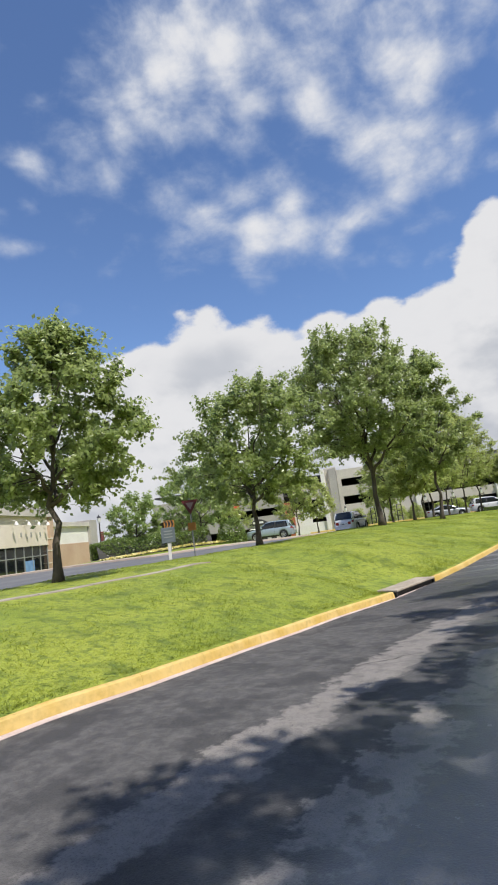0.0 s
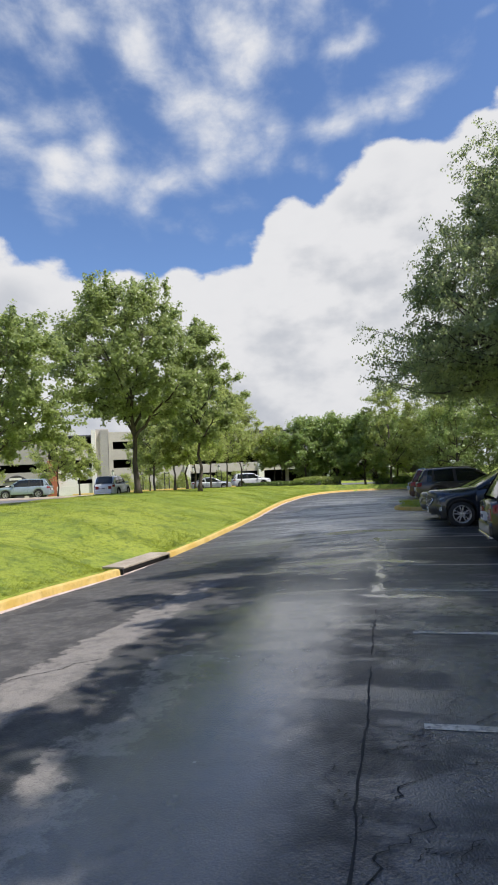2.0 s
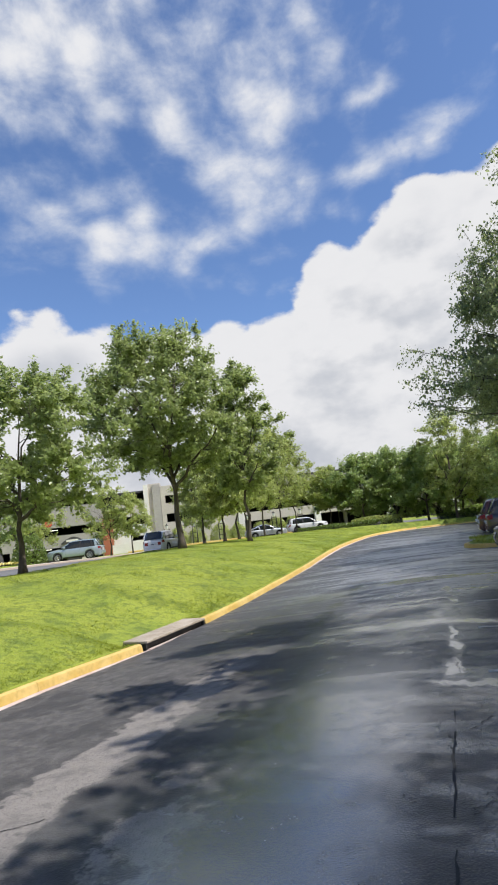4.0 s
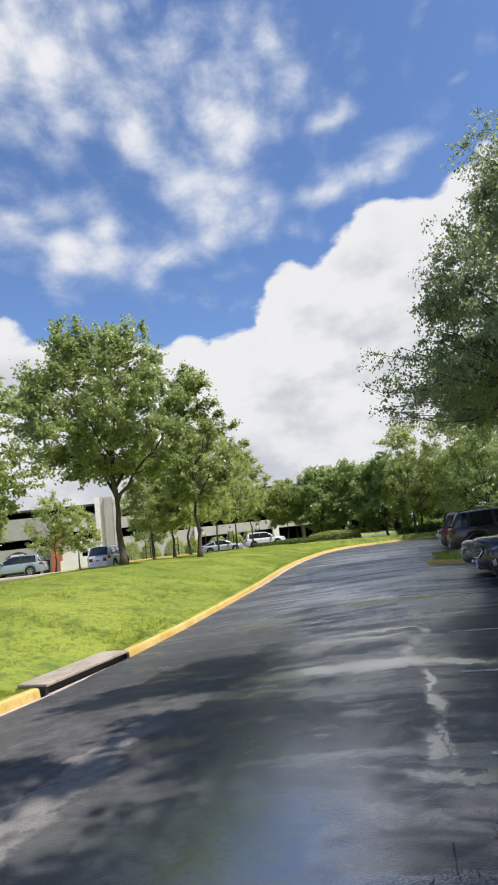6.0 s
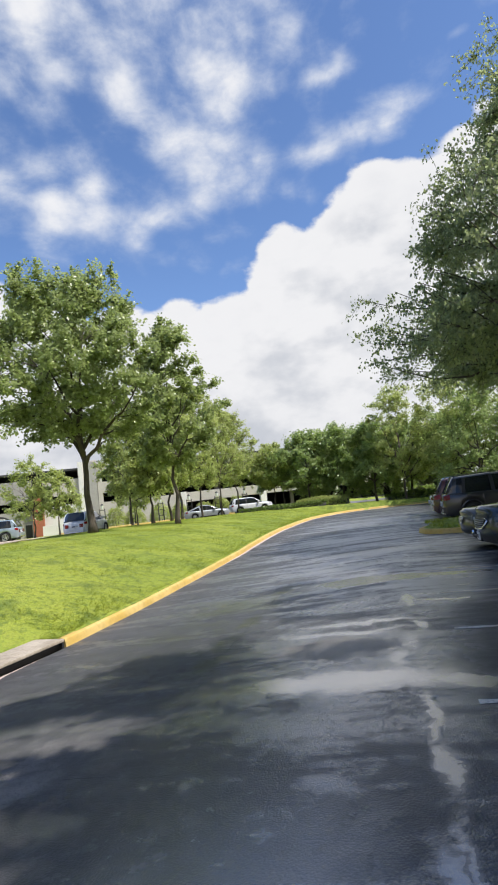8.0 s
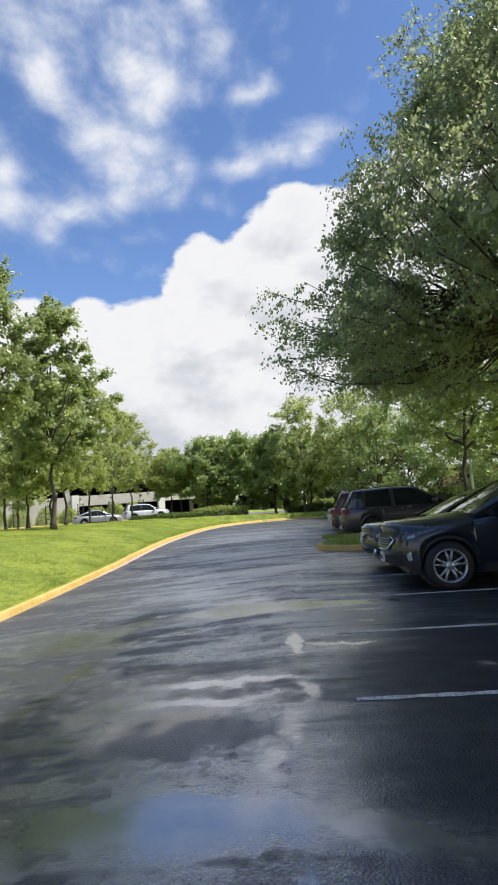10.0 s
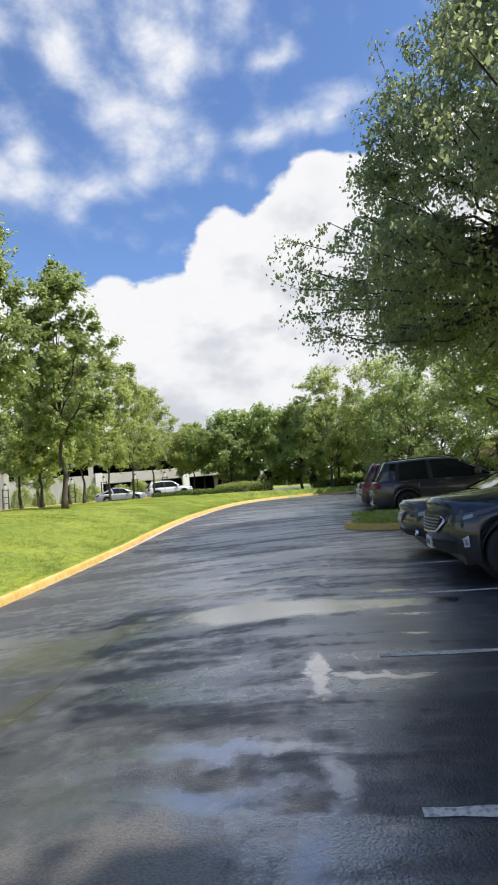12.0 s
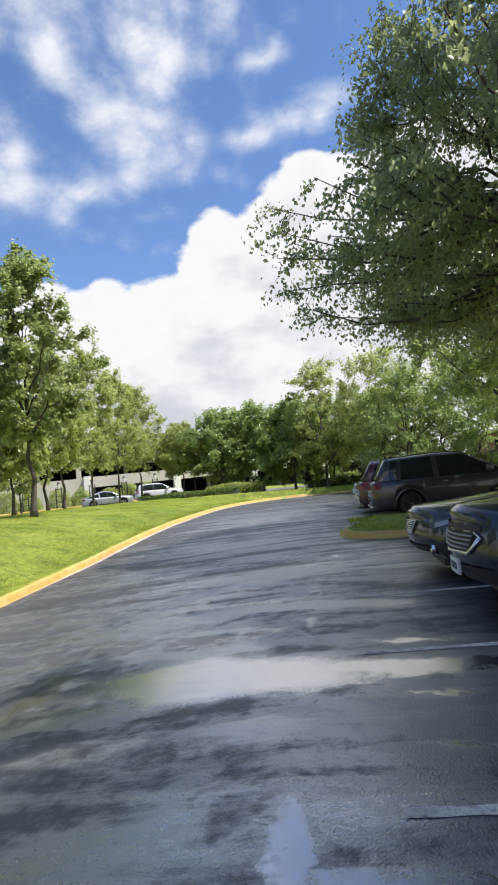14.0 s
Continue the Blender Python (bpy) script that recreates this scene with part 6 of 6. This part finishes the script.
def suv_lines(L, H, hood, belt, nose):
    """Lines for a two-box car: belt and bonnet, and the glasshouse."""
    a, b = -L / 2, L / 2
    top = ((a, belt - 0.06), (a + 0.25, belt), (b - 0.36 * L, belt - 0.03), (b - 0.30 * L, hood + 0.02), (b - 0.12 * L, hood - 0.05), (b - 0.03, nose), (b, nose - 0.02))
    roof = ((a + 0.10, belt + 0.02), (a + 0.42, H - 0.05), (a + 0.35 * L, H), (b - 0.50 * L, H - 0.02), (b - 0.43 * L, H - 0.09), (b - 0.255 * L, hood + 0.02))
    return top, roof


def sedan_lines(L, H, hood, belt, nose):
    a, b = -L / 2, L / 2
    top = ((a, belt - 0.02), (a + 0.2, belt + 0.03), (b - 0.38 * L, belt - 0.04), (b - 0.30 * L, hood + 0.02), (b - 0.12 * L, hood - 0.06), (b - 0.03, nose), (b, nose - 0.03))
    roof = ((a + 0.45, belt + 0.02), (a + 0.33 * L, H - 0.03), (a + 0.44 * L, H), (b - 0.48 * L, H - 0.04), (b - 0.40 * L, H - 0.16), (b - 0.25 * L, hood + 0.03))
    return top, roof


NAVY = paint_material("dark_blue_grey_paint", (0.012, 0.018, 0.030), 0.35)
GREY_GREEN = paint_material("dark_grey_paint", (0.035, 0.038, 0.036), 0.5)
TAUPE = paint_material("grey_brown_paint", (0.052, 0.046, 0.046), 0.5, 0.28)
BLACK = paint_material("black_paint", (0.012, 0.012, 0.014), 0.2)
SILVER = paint_material("silver_paint", (0.48, 0.50, 0.52), 0.5, 0.3)
PALE_BLUE = paint_material("pale_silver_blue_paint", (0.36, 0.44, 0.48), 0.4, 0.3)
WHITE = paint_material("white_paint", (0.74, 0.75, 0.76), 0.0, 0.3)
MAROON = paint_material("dark_plum_paint", (0.05, 0.012, 0.016), 0.3, 0.25)

top, roof = suv_lines(4.55, 1.66, 1.08, 1.11, 1.0)
make_car("suv", "dark blue-grey SUV with chrome grille nosed out of its bay", pose(1.42 + 4.55 / 2, 19.93, lot_z(19.9), 0, 0, 180), 4.55, 1.84, 1.66, NAVY, top, roof, (-1.27, 1.56), 0.36, 0.24, rim=0.25, plate_front=True, group="parked cars")
top, roof = sedan_lines(4.75, 1.48, 0.96, 0.97, 0.87)
make_car("sedan", "dark grey sedan with slim headlamps, parked nose out", pose(1.32 + 4.75 / 2, 22.15, lot_z(22.1), 0, 0, 180), 4.75, 1.85, 1.48, GREY_GREEN, top, roof, (-1.5, 1.37), 0.33, 0.2, "sedan", "sedan", rim=0.23, group="parked cars", cladding=GREY_GREEN)
top, roof = suv_lines(4.89, 1.72, 1.08, 1.10, 0.92)
make_car("suv", "grey-brown crossover with roof rails, its tail to the lane", pose(1.5 + 4.89 / 2, 31.75, lot_z(31.7)), 4.89, 1.88, 1.72, TAUPE, top, roof, (-1.42, 1.47), 0.36, 0.24, rails="black", group="parked cars", cladding=TAUPE, rim_mat=DARK_RIM)
top, roof = suv_lines(4.7, 1.7, 1.06, 1.08, 0.92)
make_car("suv", "dark plum SUV, its tail to the lane", pose(1.3 + 2.35, 34.3, lot_z(34.3)), 4.7, 1.86, 1.7, MAROON, top, roof, (-1.35, 1.38), 0.35, 0.24, rails="chrome", group="parked cars", fine=False)
top, roof = sedan_lines(4.6, 1.46, 0.93, 0.95, 0.80)
make_car("sedan", "silver sedan at the end of the row", pose(1.3 + 2.3, 36.9, lot_z(36.9)), 4.6, 1.8, 1.46, SILVER, top, roof, (-1.35, 1.38), 0.32, 0.2, "plain", "sedan", group="parked cars", fine=False, cladding=SILVER)
top, roof = suv_lines(4.55, 1.66, 1.04, 1.06, 0.9)
make_car("suv", "black SUV with tall red tail lamps, tail to the lane", pose(2.0 + 2.28, 14.1, 0), 4.55, 1.82, 1.66, BLACK, top, roof, (-1.32, 1.33), 0.35, 0.24, group="parked cars")


def street_car(name, label, x, y, yaw, paint, kind="suv"):
    z = land(x, y) + 0.05
    if kind == "suv":
        top, roof = suv_lines(4.6, 1.66, 1.04, 1.06, 0.9)
        return make_car(name, label, pose(x, y, z, 0, 0, yaw), 4.6, 1.84, 1.66, paint, top, roof, (-1.35, 1.35), 0.35, 0.24, "plain", group="cars on the street", fine=False)
    top, roof = sedan_lines(4.6, 1.46, 0.93, 0.95, 0.8)
    return make_car(name, label, pose(x, y, z, 0, 0, yaw), 4.6, 1.8, 1.46, paint, top, roof, (-1.35, 1.38), 0.32, 0.2, "plain", "sedan", group="cars on the street", fine=False)


street_car("minivan", "pale silver-blue minivan turning out of the garage", -30.5, 45.5, 200, PALE_BLUE)
street_car("suv", "white SUV driving along the street", -21.4, 44.0, 100, WHITE)
street_car("suv", "white SUV on the road by the garage", -15.8, 68.5, 27, WHITE)
street_car("sedan", "silver car on the road before the garage", -19.8, 65.3, 27, SILVER, "sedan")

# ---- signs, lamps and other small things ----
def build_yield_sign():
    x, y = -19.6, 22.1
    z = land(x, y)
    s = thing("yield_sign", pose(x, y, z, 0, 0, 40), "triangular yield sign on a steel post, with an orange plate", "road sign")
    bm = bmesh.new()
    tube(bm, [(0, 0, -0.2), (0, 0, 3.1)], 0.035, 8)
    part("post", bm, STEEL, s)
    red, pale = plain("sign_red", (0.11, 0.015, 0.02), (0.15, 0.025, 0.03), 4.0, 0.5), plain("sign_pale", (0.30, 0.20, 0.21), (0.36, 0.25, 0.26), 4.0, 0.5)
    for r, d, mat, nm in ((0.5, -0.05, red, "plate"), (0.24, -0.058, pale, "inner_field")):
        bm = bmesh.new()
        pts = [bm.verts.new((r * math.cos(a), d, 2.75 + r * math.sin(a))) for a in (radians(-90), radians(30), radians(150))]
        f = bm.faces.new(pts)
        e = bmesh.ops.extrude_face_region(bm, geom=[f])["geom"]
        bmesh.ops.translate(bm, verts=[q for q in e if hasattr(q, "co")], vec=(0, 0.006, 0))
        part(nm, bm, mat, s)
    part("lower_plate", boxed((-0.2, -0.055, 1.45), (0.2, -0.045, 1.85), 0.003), plain("sign_orange", (0.5, 0.2, 0.04), (0.55, 0.25, 0.06), 4.0, 0.5), s, "square orange plate")


def build_marker():
    x, y = -19.3, 20.0
    s = thing("notice_board", pose(x, y, land(x, y) + 0.3, 0, 0, 44), "grey square panel on a short white post", "sign")
    part("post", boxed((-0.07, -0.06, -0.5), (0.07, 0.06, 0.75), 0.015), WHITE_WALL, s)
    part("panel", boxed((-0.33, -0.09, 0.7), (0.33, -0.03, 1.42), 0.02), plain("slate_panel", (0.13, 0.16, 0.18), (0.17, 0.20, 0.22), 3.0, 0.5), s)
    for z in (1.22, 1.08, 0.94):
        part("text_bar", boxed((-0.2, -0.096, z), (0.2, -0.09, z + 0.05)), STEEL, s)


def build_chevron():
    x, y = -34.9, 36.4
    s = thing("chevron_sign", pose(x, y, land(x, y), 0, 0, 44), "orange and black chevron board behind the hedge", "road sign")
    part("post", boxed((-0.05, -0.04, -0.2), (0.05, 0.04, 2.6), 0.01), STEEL, s)
    part("board", boxed((-0.45, -0.08, 2.0), (0.45, -0.04, 2.6), 0.01), plain("chevron_orange", (0.36, 0.15, 0.03), (0.42, 0.19, 0.04), 4.0, 0.5), s)
    for k in range(3):
        bm = bmesh.new()
        x0 = -0.4 + k * 0.27
        pts = [(x0, 2.02), (x0 + 0.13, 2.02), (x0 + 0.26, 2.3), (x0 + 0.13, 2.58), (x0, 2.58), (x0 + 0.13, 2.3)]
        f = bm.faces.new([bm.verts.new((a, -0.086, b)) for a, b in pts])
        bmesh.ops.triangulate(bm, faces=[f])
        part("chevron", bm, DARK_METAL, s)


LANTERN = Nodes("lantern_glass").set(Base_Color=(0.72, 0.73, 0.72), Roughness=0.25)


def lamp_post(m, h, label, double=False, group="lamp posts"):
    s = thing("lamp_post", m, label, "street lamp", group)
    xs = (-0.3, 0.3) if double else (0.0,)
    for x in xs:
        bm = bmesh.new()
        tube(bm, [(x, 0, -0.2), (x, 0, 0.35), (x, 0, h - 0.55)], [0.11, 0.075, 0.05], 8)
        part("post", bm, DARK_METAL, s)
    if double:
        for z in (0.8, 1.5, h - 0.75):
            part("crossbar", boxed((-0.35, -0.03, z), (0.35, 0.03, z + 0.07), 0.01), DARK_METAL, s)
    bm = bmesh.new()
    lathe(bm, [(h - 0.6, 0.05), (h - 0.55, 0.12), (h - 0.15, 0.18), (h - 0.12, 0.0)], "z", 10)
    lantern = part("lantern", bm, LANTERN, s, "milky glass lantern")
    bm = bmesh.new()
    lathe(bm, [(h - 0.12, 0.22), (h - 0.02, 0.12), (h + 0.08, 0.03), (h + 0.16, 0.0)], "z", 10)
    part("cap", bm, DARK_METAL, lantern)
    return s


def build_lamps():
    for k, (sx, d) in enumerate(((-0.9, -5.6), (2.7, -5.6), (6.2, -5.6), (9.8, -5.6), (13.4, -5.6), (17.0, -5.6))):
        v = GARAGE @ Vector((sx, d, 0))
        lamp_post(pose(v.x, v.y, land(v.x, v.y), 0, 0, 26), 3.0, "dark double-posted lantern in front of the garage", True, "garage lanterns")
    s = lamp_post(pose(-40.5, 33.5, land(-40.5, 33.5)), 3.9, "dark lamp post with a small red banner", group="street lamps")
    part("banner", boxed((0.06, -0.01, 1.7), (0.5, 0.01, 2.5), 0.004), plain("red_banner", (0.4, 0.06, 0.08), (0.5, 0.2, 0.2), 3.0), s, "small red and white banner")
    for x, y in ((12.4, 52.0), (15.6, 52.0)):
        p = thing("pole", pose(x, y, 0.3), "pale slender steel pole behind the parked cars", "pole", "steel poles")
        bm = bmesh.new()
        tube(bm, [(0, 0, -0.2), (0, 0, 4.5)], [0.10, 0.08], 8)
        part("shaft", bm, WHITE_WALL, p)


def yellow_kerbs():
    """Yellow painted kerb stones in front of the garage."""
    st = path_at([tuple(GARAGE @ Vector((x, -7.2, 0))) for x in (-6, 4, 16, 21)], 0.5)
    k = thing("kerb", pose(0, 0, 0), "yellow painted kerb in front of the garage", "kerb", kind="structure")
    for i in range(0, len(st) - 6, 6):
        mesh_part("kerb_stone", sweep("kerb_stone", st[i:i + 7], KERB_PROFILE, lambda x, y: land(x, y) + 0.05), YELLOW, k)


build_yield_sign()
build_marker()
build_chevron()
build_lamps()
yellow_kerbs()
